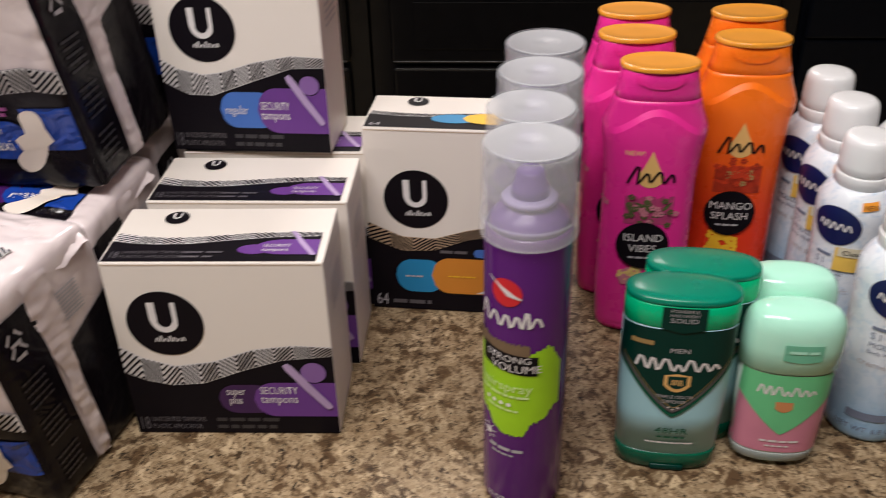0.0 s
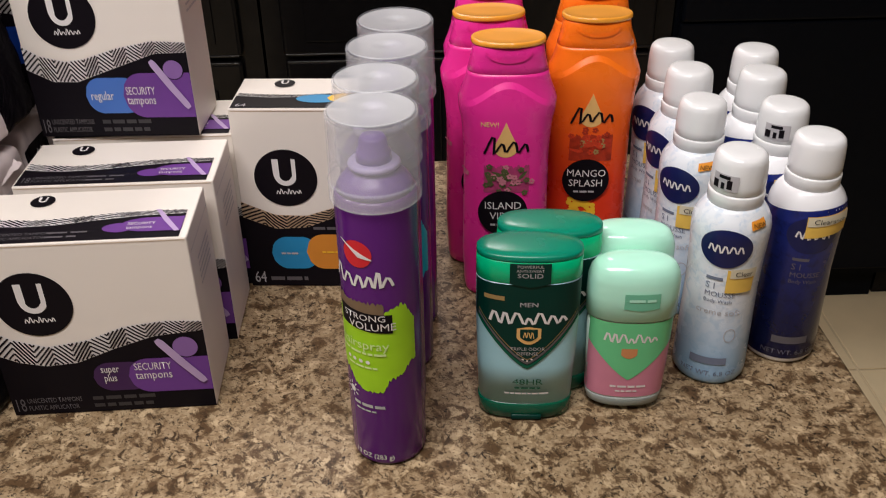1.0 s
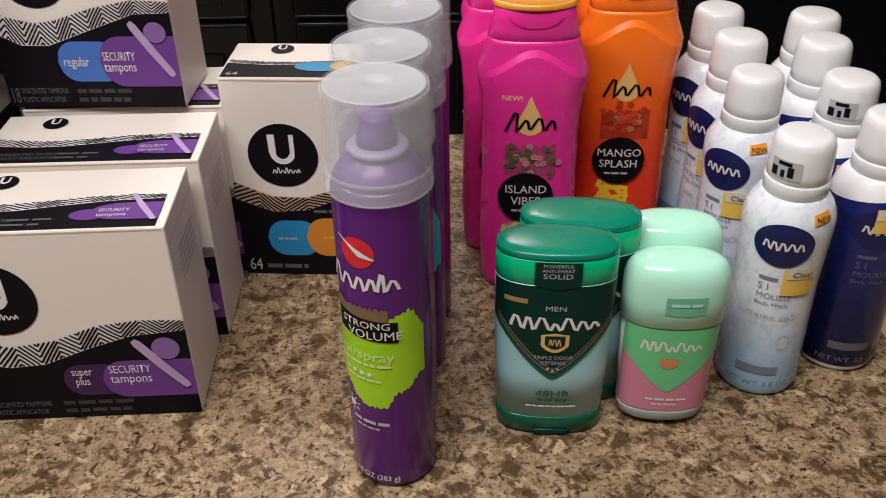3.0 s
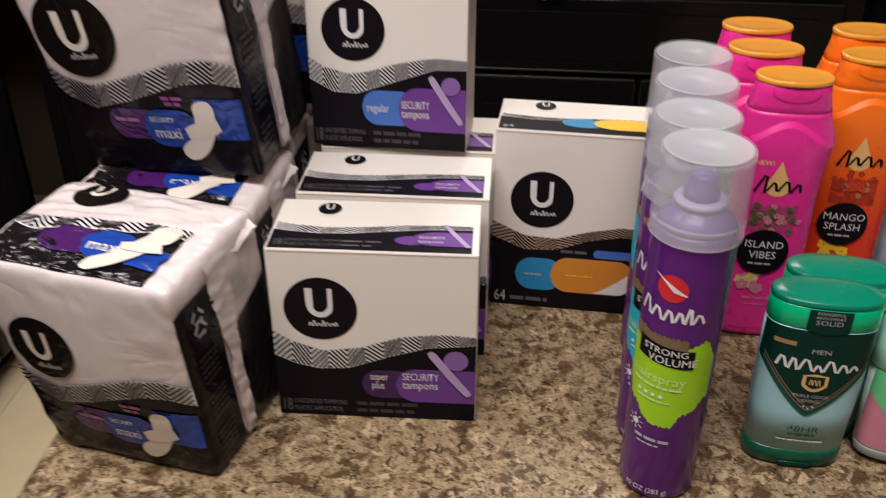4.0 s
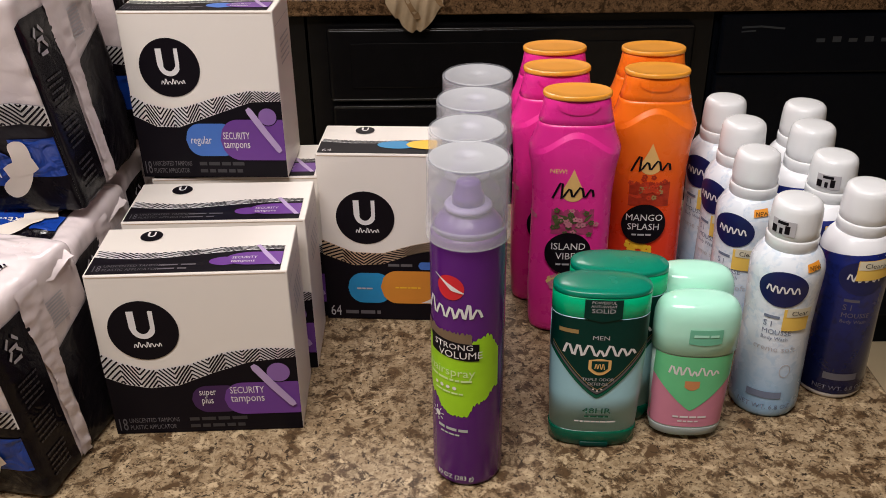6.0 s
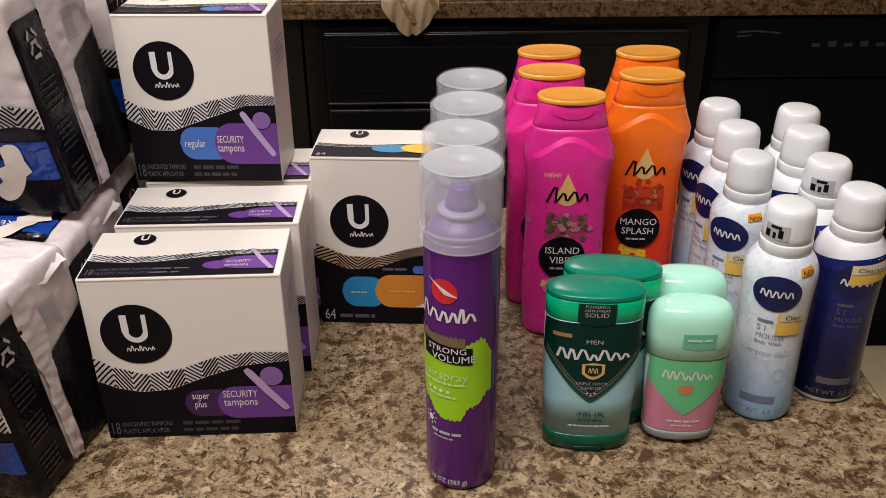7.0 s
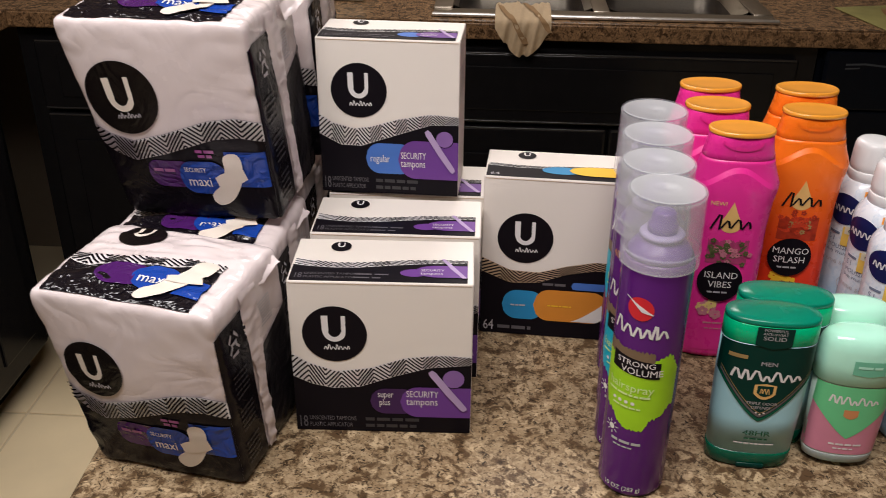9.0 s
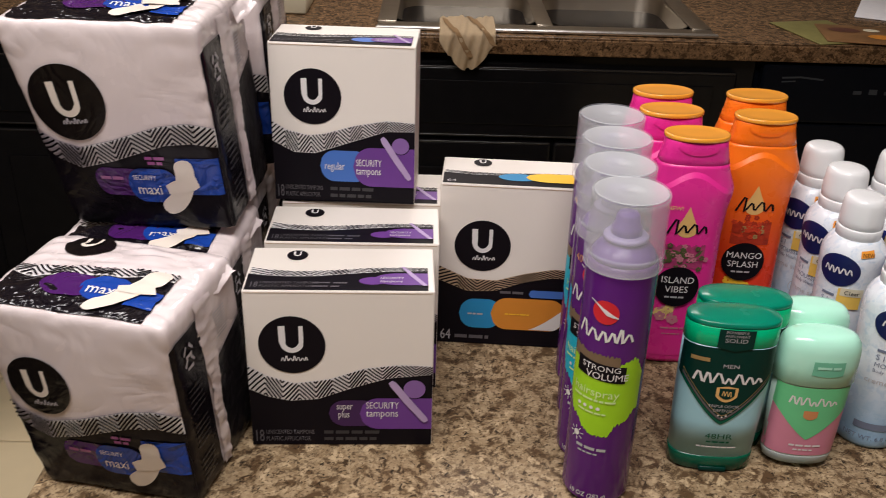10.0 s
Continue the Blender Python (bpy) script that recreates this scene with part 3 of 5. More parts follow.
for b in ((-0.14, 0.14, -0.112, -0.102, 0.001, 0.045), (-0.14, 0.14, 0.122, 0.132, 0.001, 0.045), (-0.14, -0.131, -0.101, 0.121, 0.001, 0.045), (0.131, 0.14, -0.101, 0.121, 0.001, 0.045)):
    part("side", boxes(b, bevel=0.004), M_CREAM, tray)


def leaflet(name, label, m, w, d, material, patches):
    t = thing(name, label, "leaflet", m)
    part("sheet", boxes((-w / 2, w / 2, -d / 2, d / 2, 0.0005, 0.003), bevel=0.0008), material, t)
    F = lambda u, v, o: Vector((u, v, 0.003 + o))
    for cu, cv, ru, rv, mm in patches:
        part("printed_picture", disc(F, cu, cv, ru, rv, 0.0006, 14), mm, t)
    return t


leaflet("leaflet", "green and tan printed leaflet on the counter", KITCHEN @ pose(0.475, 0.115, FAR, 0, 0, 14), 0.15, 0.20, M_CARDA, [])
leaflet("leaflet", "orange and brown printed leaflet lying on another", KITCHEN @ pose(0.545, 0.085, FAR + 0.003, 0, 0, -10), 0.17, 0.16, M_CARDB, [(-0.03, 0.03, 0.035, 0.022, M_CARDC), (0.03, 0.04, 0.018, 0.014, M_CREAM), (0.04, -0.02, 0.03, 0.02, M_ORANGEPILL)])
leaflet("paper_sheet", "white paper sheet lying on the counter", KITCHEN @ pose(0.80, 0.33, FAR, 0, 0, -26), 0.30, 0.26, M_PAPER, [])

lampthing = thing("ceiling_light", "flat white ceiling light over the island, switched on", "light", pose(-0.28, 0.02, CEIL - 0.06))
part("frame", boxes((-0.58, 0.58, -0.255, 0.255, 0.02, 0.059), bevel=0.006), M_CEIL, lampthing)
part("diffuser", boxes((-0.55, 0.55, -0.225, 0.225, 0.006, 0.0195)), M_GLOW, lampthing)
lamp2 = thing("ceiling_light", "small flat ceiling light over the sink, switched on", "light", pose(0.05, 2.12, CEIL - 0.06))
part("frame", boxes((-0.33, 0.33, -0.20, 0.20, 0.02, 0.059), bevel=0.006), M_CEIL, lamp2)
part("diffuser", boxes((-0.30, 0.30, -0.17, 0.17, 0.006, 0.0195)), M_GLOW, lamp2)

# made-up fixture around the added aisle fill lamp
aisle_fill = thing("ceiling_light", "unseen flat ceiling light added over the aisle as fill", "light", pose(-1.10, 0.80, CEIL - 0.06))
part("frame", boxes((-0.20, 0.20, -0.20, 0.20, 0.02, 0.059), bevel=0.006), M_CEIL, aisle_fill)
part("diffuser", boxes((-0.17, 0.17, -0.17, 0.17, 0.006, 0.0195)), M_GLOW, aisle_fill)


# ---------------------------------------------------------------- cartons
BANDS = {
    "super": ([(0, 0.540), (0.10, 0.475), (0.25, 0.424), (0.44, 0.452), (0.63, 0.522), (0.82, 0.545), (1, 0.535)],
              [(0, 0.385), (0.10, 0.335), (0.22, 0.306), (0.375, 0.318), (0.57, 0.395), (0.76, 0.456), (1, 0.480)]),
    "regular": ([(0, 0.525), (0.10, 0.470), (0.25, 0.438), (0.37, 0.452), (0.57, 0.507), (0.80, 0.545), (1, 0.535)],
                [(0, 0.395), (0.15, 0.325), (0.30, 0.322), (0.56, 0.403), (0.80, 0.475), (1, 0.480)]),
    "liner": ([(0, 0.505), (0.19, 0.430), (0.37, 0.425), (0.55, 0.477), (0.73, 0.512), (1, 0.500)],
              [(0, 0.416), (0.19, 0.348), (0.37, 0.358), (0.55, 0.423), (0.73, 0.457), (1, 0.450)]),
}


def carton(name, label, w, d, h, kind, m, group):
    t = thing(name, label, "box", m, group)
    bm = boxes((-w / 2, w / 2, 0, d, 0.0005, h), bevel=0.0012, seg=2)
    part("body", bm, M_CARTON, t, "white glossy carton body", smooth=False)
    A = lambda u, v, o: Vector((u * w - w / 2, -o, v * h))
    T = lambda u, v, o: Vector((u * w - w / 2, v * d, h + o))
    R = lambda u, v, o: Vector((w / 2 + o, u * d, v * h))
    hi, lo = (lambda u: lines(BANDS[kind][0], u)), (lambda u: lines(BANDS[kind][1], u))
    e = 0.002
    # front
    part("dark_print", strip(A, e, 1 - e, 0.006, lo, 0.0003, 40), M_INK, t, "black printed lower panel")
    part("band", strip(A, e, 1 - e, lo, hi, 0.0003, 40), M_TANBAND if kind == "liner" else M_WHITEINK, t, "patterned printed band")
    part("band_pattern", chevrons(A, e, 1 - e, lo, hi, 0.0006, 0.092 if kind != "liner" else 0.12, 0.5, 4), M_INK, t, "black chevron hatching")
    asp = h / w
    lu, lv, lr = {"super": (0.246, 0.670, 0.178), "regular": (0.294, 0.680, 0.198), "liner": (0.274, 0.636, 0.176)}[kind]
    D = lambda u, v, o: A(u, lv + (v - lv) / asp, o)
    lg = part("emblem", disc(D, lu, lv, lr, lr, 0.0005, 40, 1), M_INK, t, "round black emblem")
    part("emblem_mark", u_mark(D, lu, lv + 0.03, lr, 0.0009), M_WHITEINK, lg)
    part("emblem_line", bars(D, lu - 0.34 * lr, lu + 0.46 * lr, lv - 0.56 * lr, 0.19 * lr, 0.0009, tall=(1, 3), n=7), M_WHITEINK, lg)
    if kind in ("super", "regular"):
        if kind == "super":
            part("badge", pill(A, 0.43, 0.70, 0.135, 0.310, 0.0005), M_PURPLEDK, t, "dark purple rounded badge")
            part("lettering", words(A, "super", 0.472, 0.252, 0.064, 0.0011, widen=0.62), M_WHITEINK, t)
            part("lettering", words(A, "plus", 0.480, 0.197, 0.064, 0.0011, widen=0.62), M_WHITEINK, t)
        else:
            part("badge", pill(A, 0.332, 0.68, 0.142, 0.345, 0.0005), M_BLUEPILL, t, "blue rounded badge")
            part("lettering", words(A, "regular", 0.362, 0.222, 0.070, 0.0011, widen=0.72), M_WHITEINK, t)
        part("badge", pill(A, 0.60 if kind == "super" else 0.566, 1 - e, 0.116, 0.325 if kind == "super" else 0.37, 0.0007, right=False), M_PURPLE, t, "purple rounded badge")
        sv = 0.258 if kind == "super" else 0.250
        su = 0.634 if kind == "super" else 0.585
        part("lettering", words(A, "SECURITY", su, sv, 0.062, 0.0011, widen=0.66), M_WHITEINK, t)
        part("lettering", words(A, "tampons", su, sv - 0.055, 0.070, 0.0011, widen=0.74), M_WHITEINK, t)
        part("round_badge", disc(D, 0.900, lv + (0.388 - lv) * asp, 0.060, 0.060, 0.0012, 24, 1), M_LILAC, t, "lilac disc")
        part("badge_ring", disc(D, 0.900, lv + (0.388 - lv) * asp, 0.066, 0.066, 0.0009, 24, 1), M_INK, t)
        part("applicator_picture", stroke(A, [(0.770, 0.440), (0.785, 0.420), (0.87, 0.300), (0.955, 0.190), (0.968, 0.172)], [0.026, 0.042, 0.042, 0.038, 0.026], 0.0017), M_TAMPON, t, "pale printed applicator")
        part("lettering", words(A, "18", 0.012, 0.030, 0.115, 0.0006, widen=0.50), M_INKGREY, t)
        part("lettering", words(A, "UNSCENTED TAMPONS", 0.078, 0.080, 0.042, 0.0006, widen=0.60), M_INKGREY, t)
        part("lettering", words(A, "PLASTIC APPLICATOR", 0.078, 0.034, 0.042, 0.0006, widen=0.60), M_INKGREY, t)
        part("small_print", small_print(A, 0.40, 0.74, 0.082, 0.022, 0.0006, 3), M_INKFAINT, t)
        part("small_print", small_print(A, 0.40, 0.72, 0.036, 0.022, 0.0006, 4), M_INKFAINT, t)
    else:
        part("badge", pill(A, 0.144, 0.42, 0.112, 0.302, 0.0005), M_AQUA, t, "aqua rounded badge")
        part("badge", pill(A, 0.348, 0.83, 0.112, 0.318, 0.0008), M_ORANGEPILL, t, "orange rounded badge")
        part("liner_picture", strip(A, 0.60, 0.815, lambda u: 0.118 + 0.05 * max(0, (u - 0.75) / 0.065) ** 2, lambda u: 0.12 + 0.14 * max(0, (u - 0.60) / 0.215) ** 1.3, 0.0012, 14), M_WHITEINK, t)
        part("badge", pill(A, 0.585, 0.83, 0.328, 0.375, 0.0008), M_BLUEPILL, t)
        part("lettering", words(A, "64", 0.023, 0.028, 0.095, 0.0006, widen=0.75), M_INKGREYL, t)
        part("small_print", small_print(A, 0.12, 0.34, 0.040, 0.022, 0.0006, 5), M_INKGREY, t)
        part("small_print", small_print(A, 0.40, 0.56, 0.345, 0.016, 0.0006, 6), M_INKGREY, t)
        part("small_print", small_print(A, 0.20, 0.30, 0.20, 0.010, 0.0009, 7), M_INKGREYL, t)
        part("small_print", small_print(A, 0.44, 0.60, 0.21, 0.009, 0.0012, 8), M_YELLOWPILL, t)
    # tan strip paints the shadow line in the gap below the lid
    part("flap_shadow", strip(A, 0.012, 0.988, 0.9865, 0.9895, 0.0003, 2), M_TANBAND, t, "thin painted shadow line of the gap under the lid flap")
    # lid
    thi, tlo = (lambda u: 0.08 + 0.98 * (hi(u) - 0.02) * 0.86), (lambda u: 0.05 + (lo(u)) * 0.84)
    part("lid_dark_print", strip(T, 0.012, 0.965, 0.014, tlo, 0.0004, 40), M_INK, t)
    part("lid_band", strip(T, 0.02, 0.965, tlo, thi, 0.0004, 40), M_WHITEINK, t)
    part("lid_pattern", chevrons(T, 0.02, 0.965, tlo, thi, 0.0007, 0.10, 0.5, 3), M_INK, t)
    tr = d / w
    E = lambda u, v, o: T(u, 0.80 + (v - 0.80) / tr, o)
    em = part("lid_emblem", disc(E, 0.25, 0.80, 0.058, 0.058, 0.0006, 28, 1), M_INK, t)
    part("emblem_mark", u_mark(E, 0.25, 0.81, 0.058, 0.001), M_WHITEINK, em)
    if kind == "liner":
        part("lid_badge", pill(T, 0.35, 0.60, 0.16, 0.42, 0.0008), M_AQUA, t)
        part("lid_badge", pill(T, 0.52, 0.965, 0.14, 0.46, 0.0011, right=False), M_YELLOWPILL, t)
        part("lettering", words(T, "64", 0.035, 0.05, 0.12, 0.0008, widen=0.5), M_INKGREYL, t)
    else:
        if kind == "super":
            part("lid_badge", pill(T, 0.60, 0.75, 0.13, 0.30, 0.0006), M_PURPLE, t)
        else:
            part("lid_badge", pill(T, 0.55, 0.75, 0.13, 0.36, 0.0006), M_BLUEPILL, t)
        part("lid_badge", pill(T, 0.68, 0.965, 0.12, 0.38, 0.0009, right=False), M_PURPLE, t)
        part("lettering", words(T, "SECURITY", 0.712, 0.245, 0.065, 0.0012, widen=0.44), M_WHITEINK, t)
        part("lettering", words(T, "tampons", 0.712, 0.172, 0.072, 0.0012, widen=0.48), M_WHITEINK, t)
        part("applicator_picture", stroke(T, [(0.83, 0.52), (0.89, 0.30), (0.95, 0.10)], [0.02, 0.03, 0.025], 0.0014), M_TAMPON, t)
        part("lettering", words(T, "UNSCENTED TAMPONS", 0.085, 0.142, 0.062, 0.0008, widen=0.46), M_INKGREY, t)
        part("small_print", small_print(T, 0.36, 0.54, 0.150, 0.026, 0.0008, 10), M_INKGREY, t)
        part("lettering", words(T, "PLASTIC APPLICATOR", 0.085, 0.068, 0.062, 0.0008, widen=0.46), M_INKGREY, t)
        part("small_print", small_print(T, 0.36, 0.50, 0.075, 0.026, 0.0008, 11), M_INKGREY, t)
        part("lettering", words(T, "18", 0.03, 0.065, 0.16, 0.0008, widen=0.3), M_INKGREY, t)
    # side
    for k in range(5):
        part("side_print", small_print(R, 0.25, 0.80, 0.80 - 0.035 * k, 0.012, 0.0005, 20 + k), M_INKGREYL, t)
    part("flap_seam", strip(R, 0.03, 0.97, 0.905, 0.909, 0.0004, 2), M_INKGREYL, t)
    return t


G = "stacked feminine-care cartons"
A1 = carton("tampon_carton", "white and black tampon carton with purple badge", 0.150, 0.074, 0.149, "super", pose(-0.1365, 0.569, 0, 0, 0, -2.2), G)
copy_thing(A1, pose(-0.1274, 0.6526, 0, 0, 0, -3.2))
copy_thing(A1, pose(-0.1185, 0.7364, 0, 0, 0, -3.6))
carton("tampon_carton", "white and black tampon carton with blue badge on other cartons", 0.129, 0.065, 0.1485, "regular", pose(-0.1350, 0.7345, 0.1505, 0, 0, -6.2), G)
carton("liner_carton", "white and black liner carton with orange badge", 0.152, 0.067, 0.1728, "liner", pose(0.0288, 0.7181, 0, 0, 0, -7.6), G)


# ---------------------------------------------------------------- soft film packs
def film_pack(label, m, w, d, h, seed, group, lean=0.15, side=0.0, er=0.182, ev=0.600, tilt=0.0):
    t = thing("pad_pack", label, "plastic pack", m, group)

    def surf(x, y, z, o=0.0):
        # x, y, z on a cube of side 2; rounded, puffed and creased like stretched film
        p = Vector((x, y, z))
        k = 22
        mx = max(abs(x), abs(y), abs(z))
        pn = (abs(x) ** k + abs(y) ** k + abs(z) ** k) ** (1 / k)
        q = p * (mx / pn)
        zt = (q.z + 1) / 2
        flare = 0.80 + 0.20 * min(1.0, zt * 1.1) + 0.08 * max(0.0, zt - 0.75)
        X = q.x * w / 2 * (flare if q.x < 0 else 0.985 + 0.015 * zt)
        Y = q.y * d / 2
        Z = h * zt - tilt * zt * q.x
        puff = (1 - q.x ** 2) * (1 - q.z ** 2)
        if q.y < -0.8:
            Y -= 0.005 * puff
        if q.z > 0.8:
            Z += 0.006 * (1 - q.x ** 2) * (1 - q.y ** 2)
            f = Vector((X * 26 + Y * 14, Y * 62 - X * 10, seed * 2.3))
            Z += (0.0026 * abs(noise.noise(f)) + 0.0014 * noise.noise(f * 2.3)) * min(1.0, 6 * (1 - abs(q.x))) * min(1.0, 6 * (1 - abs(q.y)))
        Y -= lean * Z
        X -= side * Z
        n = Vector((q.x ** 9, q.y ** 9, q.z ** 9))
        n = n.normalized() if n.length > 1e-9 else Vector((0, 0, 1))
        s = Vector((X, Y, Z)) * 1.0 + Vector((seed * 3.1, seed * 1.7, 0))
        edge = sorted((abs(q.x), abs(q.y), abs(q.z)))[1] ** 3
        c = noise.noise(s * 20) * 0.0006 + noise.noise(s * 90) * 0.0004 * (0.1 + edge)
        c += (abs(noise.noise(s * 46 + Vector((9, 3, 1)))) - 0.2) * 0.0022 * edge
        return Vector((X, Y, Z)) + n * (c + o)

    bm = bmesh.new()
    N = 60
    for ax, sg in ((0, 1), (0, -1), (1, 1), (1, -1), (2, 1), (2, -1)):
        grid = []
        for i in range(N + 1):
            row = []
            for j in range(N + 1):
                a, b = math.sin((i / N - 0.5) * math.pi) * 0.35 + (2 * i / N - 1) * 0.65, math.sin((j / N - 0.5) * math.pi) * 0.35 + (2 * j / N - 1) * 0.65
                c = [0, 0, 0]
                c[ax], c[(ax + 1) % 3], c[(ax + 2) % 3] = sg, a, b
                row.append(bm.verts.new(surf(*c)))
            grid.append(row)
        for i in range(N):
            for j in range(N):
                f = (grid[i][j], grid[i + 1][j], grid[i + 1][j + 1], grid[i][j + 1])
                bm.faces.new(f if sg > 0 else tuple(reversed(f)))
    bmesh.ops.remove_doubles(bm, verts=bm.verts, dist=1e-5)
    part("body", bm, M_BAGWHITE, t, "white glossy plastic film")
    A = lambda u, v, o: surf(2 * u - 1, -1, 2 * v - 1, o)
    T = lambda u, v, o: surf(2 * u - 1, 2 * v - 1, 1, o)
    R = lambda u, v, o: surf(1, 2 * u - 1, 2 * v - 1, o)
    L = lambda u, v, o: surf(-1, 2 * u - 1, 2 * v - 1, o)
    B_HI = [(0, 0.510), (0.10, 0.460), (0.24, 0.429), (0.45, 0.472), (0.71, 0.547), (0.85, 0.563), (1, 0.540)]
    B_LO = [(0, 0.420), (0.10, 0.355), (0.21, 0.320), (0.43, 0.365), (0.72, 0.451), (0.86, 0.463), (1, 0.440)]
    hi, lo = (lambda u: lines(B_HI, u)), (lambda u: lines(B_LO, u))
    part("dark_print", strip(A, 0.0, 1.0, 0.0, lo, 0.0008, 70, 30), M_BAGINK, t, "black printed lower panel")
    part("dark_print", strip(L, 0.0, 1.0, 0.0, 0.36, 0.0008, 50, 30), M_BAGINK, t)
    part("band", strip(A, 0.0, 1.0, lo, hi, 0.0008, 70, 8), M_BAGBAND, t, "silver printed band")
    part("band_light", strip(A, 0.26, 1.0, lambda u: lo(u) + 0.002, lambda u: hi(u) - 0.002, 0.0012, 60, 6), M_WHITEINK, t, "white part of the printed band")
    part("band_pattern", chevrons(A, 0.01, 0.99, lo, hi, 0.0018, 0.115, 0.5, 4), M_BAGINK, t, "black chevron hatching")
    asp = h / w
    D = lambda u, v, o: A(u + 0.036, ev + 0.07 + (v - 0.62) / asp + 0.08 * (u - 0.22), o)
    lg = part("emblem", disc(D, 0.222, 0.62, er, er, 0.0010, 60, 14), M_BAGLOGO, t, "round black emblem")
    part("emblem_mark", u_mark(D, 0.222, 0.635, er, 0.0020), M_BAGPAD, lg)
    part("emblem_line", bars(D, 0.165, 0.31, 0.505, 0.034, 0.0020, tall=(1, 3), n=7), M_GREYBAND, lg)
    P = lambda u, v, o: A(u + 0.022, v + 0.066, o)
    Q = lambda u, v, o: P(0.72 + (u - 0.72) * 0.84, 0.18 + (v - 0.18) * 0.84, o)
    part("badge", pill(P, 0.25, 0.56, 0.120, 0.265, 0.0015, 40), M_BAGPURPLE, t, "dark purple rounded badge")
    part("badge", pill(P, 0.455, 0.735, 0.090, 0.270, 0.0021, 40), M_BAGBLUE, t, "blue rounded badge")
    part("badge", strip(P, 0.735, 0.962, 0.135, 0.325, 0.0016, 20, 14), M_BAGBLUE, t)
    part("pink_print", small_print(P, 0.58, 0.70, 0.315, 0.016, 0.0018, 3), M_BAGPINK, t)
    part("pink_print", small_print(P, 0.59, 0.69, 0.290, 0.016, 0.0018, 4), M_BAGPINK, t)
    part("small_print", small_print(P, 0.29, 0.43, 0.205, 0.017, 0.0022, 5), M_BAGPINK, t)
    part("lettering", words(P, "SECURITY", 0.492, 0.212, 0.035, 0.0028, widen=0.8), M_WHITEINK, t)
    part("lettering", words(P, "maxi", 0.500, 0.135, 0.078, 0.0028, widen=0.9), M_WHITEINK, t)
    part("pad_picture", leaf(Q, [(0.60, 0.030), (0.70, 0.085), (0.765, 0.180), (0.785, 0.270), (0.775, 0.345)], 0.125, 0.0030), M_BAGPAD, t, "cream printed pad shape")
    part("pad_picture", stroke(Q, [(0.655, 0.158), (0.695, 0.168), (0.755, 0.186), (0.815, 0.204), (0.855, 0.214)], [0.058, 0.084, 0.092, 0.090, 0.066], 0.0032), M_BAGPAD, t)
    # top
    thi, tlo = (lambda u: 0.13 + (hi(u) - 0.085) * 0.92), (lambda u: 0.10 + (lo(u) - 0.085) * 0.98)
    part("top_dark_print", strip(T, 0.07, 0.88, 0.03, tlo, 0.0009, 60, 24), M_BAGTOP, t, "shiny black printed panel")
    part("top_band", strip(T, 0.07, 0.88, tlo, thi, 0.0009, 60, 6), M_WHITEINK, t)
    part("top_pattern", chevrons(T, 0.07, 0.88, tlo, thi, 0.0017, 0.10, 0.5, 3), M_BAGINK, t)
    tr = d / w
    E = lambda u, v, o: T(u, 0.79 + (v - 0.79) / tr, o)
    em = part("top_emblem", disc(E, 0.30, 0.79, 0.125, 0.125, 0.0011, 40, 8), M_BAGLOGO, t)
    part("emblem_mark", u_mark(E, 0.30, 0.80, 0.125, 0.0022), M_BAGPAD, em)
    part("top_badge", pill(T, 0.28, 0.58, 0.16, 0.38, 0.0017, 40), M_BAGPURPLE, t)
    part("top_badge", pill(T, 0.48, 0.74, 0.14, 0.40, 0.0022, 40), M_BAGBLUE, t)
    part("top_badge", strip(T, 0.74, 0.88, 0.14, 0.32, 0.0018, 16, 10), M_BAGBLUE, t)
    part("lettering", words(T, "maxi", 0.52, 0.21, 0.11, 0.0030, widen=0.8), M_WHITEINK, t)
    part("pad_picture", leaf(T, [(0.56, 0.08), (0.66, 0.14), (0.74, 0.28), (0.80, 0.44), (0.82, 0.53)], 0.115, 0.0032), M_BAGPAD, t)
    part("pad_picture", stroke(T, [(0.67, 0.27), (0.71, 0.28), (0.75, 0.29), (0.79, 0.30), (0.84, 0.32)], [0.06, 0.085, 0.09, 0.09, 0.075], 0.0038), M_BAGPAD, t)
    # printed end with the welded fin
    part("end_panel", strip(R, 0.0, 0.37, 0.0, lambda u: 0.90 - 0.25 * max(0, 0.06 - u), 0.0009, 24, 60), M_BAGINK, t, "black printed end panel")
    part("end_panel", strip(R, 0.52, 1.0, 0.0, lambda u: 0.60 + 0.22 * (u - 0.52), 0.0009, 24, 50), M_BAGINK, t)
    for k in range(3):
        for j in range(5):
            part("small_print", small_print(R, 0.10, 0.28, 0.62 - 0.20 * k - 0.03 * j, 0.010, 0.0018, 30 + 5 * k + j), M_INKFAINT, t)
    for cv in (0.815, 0.755):
        arms = bmesh.new()
        for q in range(3):
            g = 2 * math.pi * q / 3 + math.pi / 2
            ends = [(0.18 + 0.060 * math.cos(g + d), cv + 0.030 * math.sin(g + d)) for d in (0.35, 1.05, 1.75)]
            ends[1] = ((ends[0][0] + ends[2][0]) / 2, (ends[0][1] + ends[2][1]) / 2)
            stroke(R, ends, [0.014, 0.016, 0.020], 0.0019, bm=arms)
        part("recycling_print", arms, M_INKGREYL, t)
    for j in range(9):
        part("barcode_bar", strip(R, 0.56, 0.74, 0.70 + 0.016 * j, 0.708 + 0.016 * j, 0.0012, 6), M_INKGREYL, t)

    def fin(u, v, o):
        s = Vector((u * 9, v * 30, seed))
        b = surf(1, 2 * u - 1, 2 * v - 1, 0.0)
        lift = 0.0012 + 0.0026 * min(1, max(0, (u - 0.375) / 0.14))
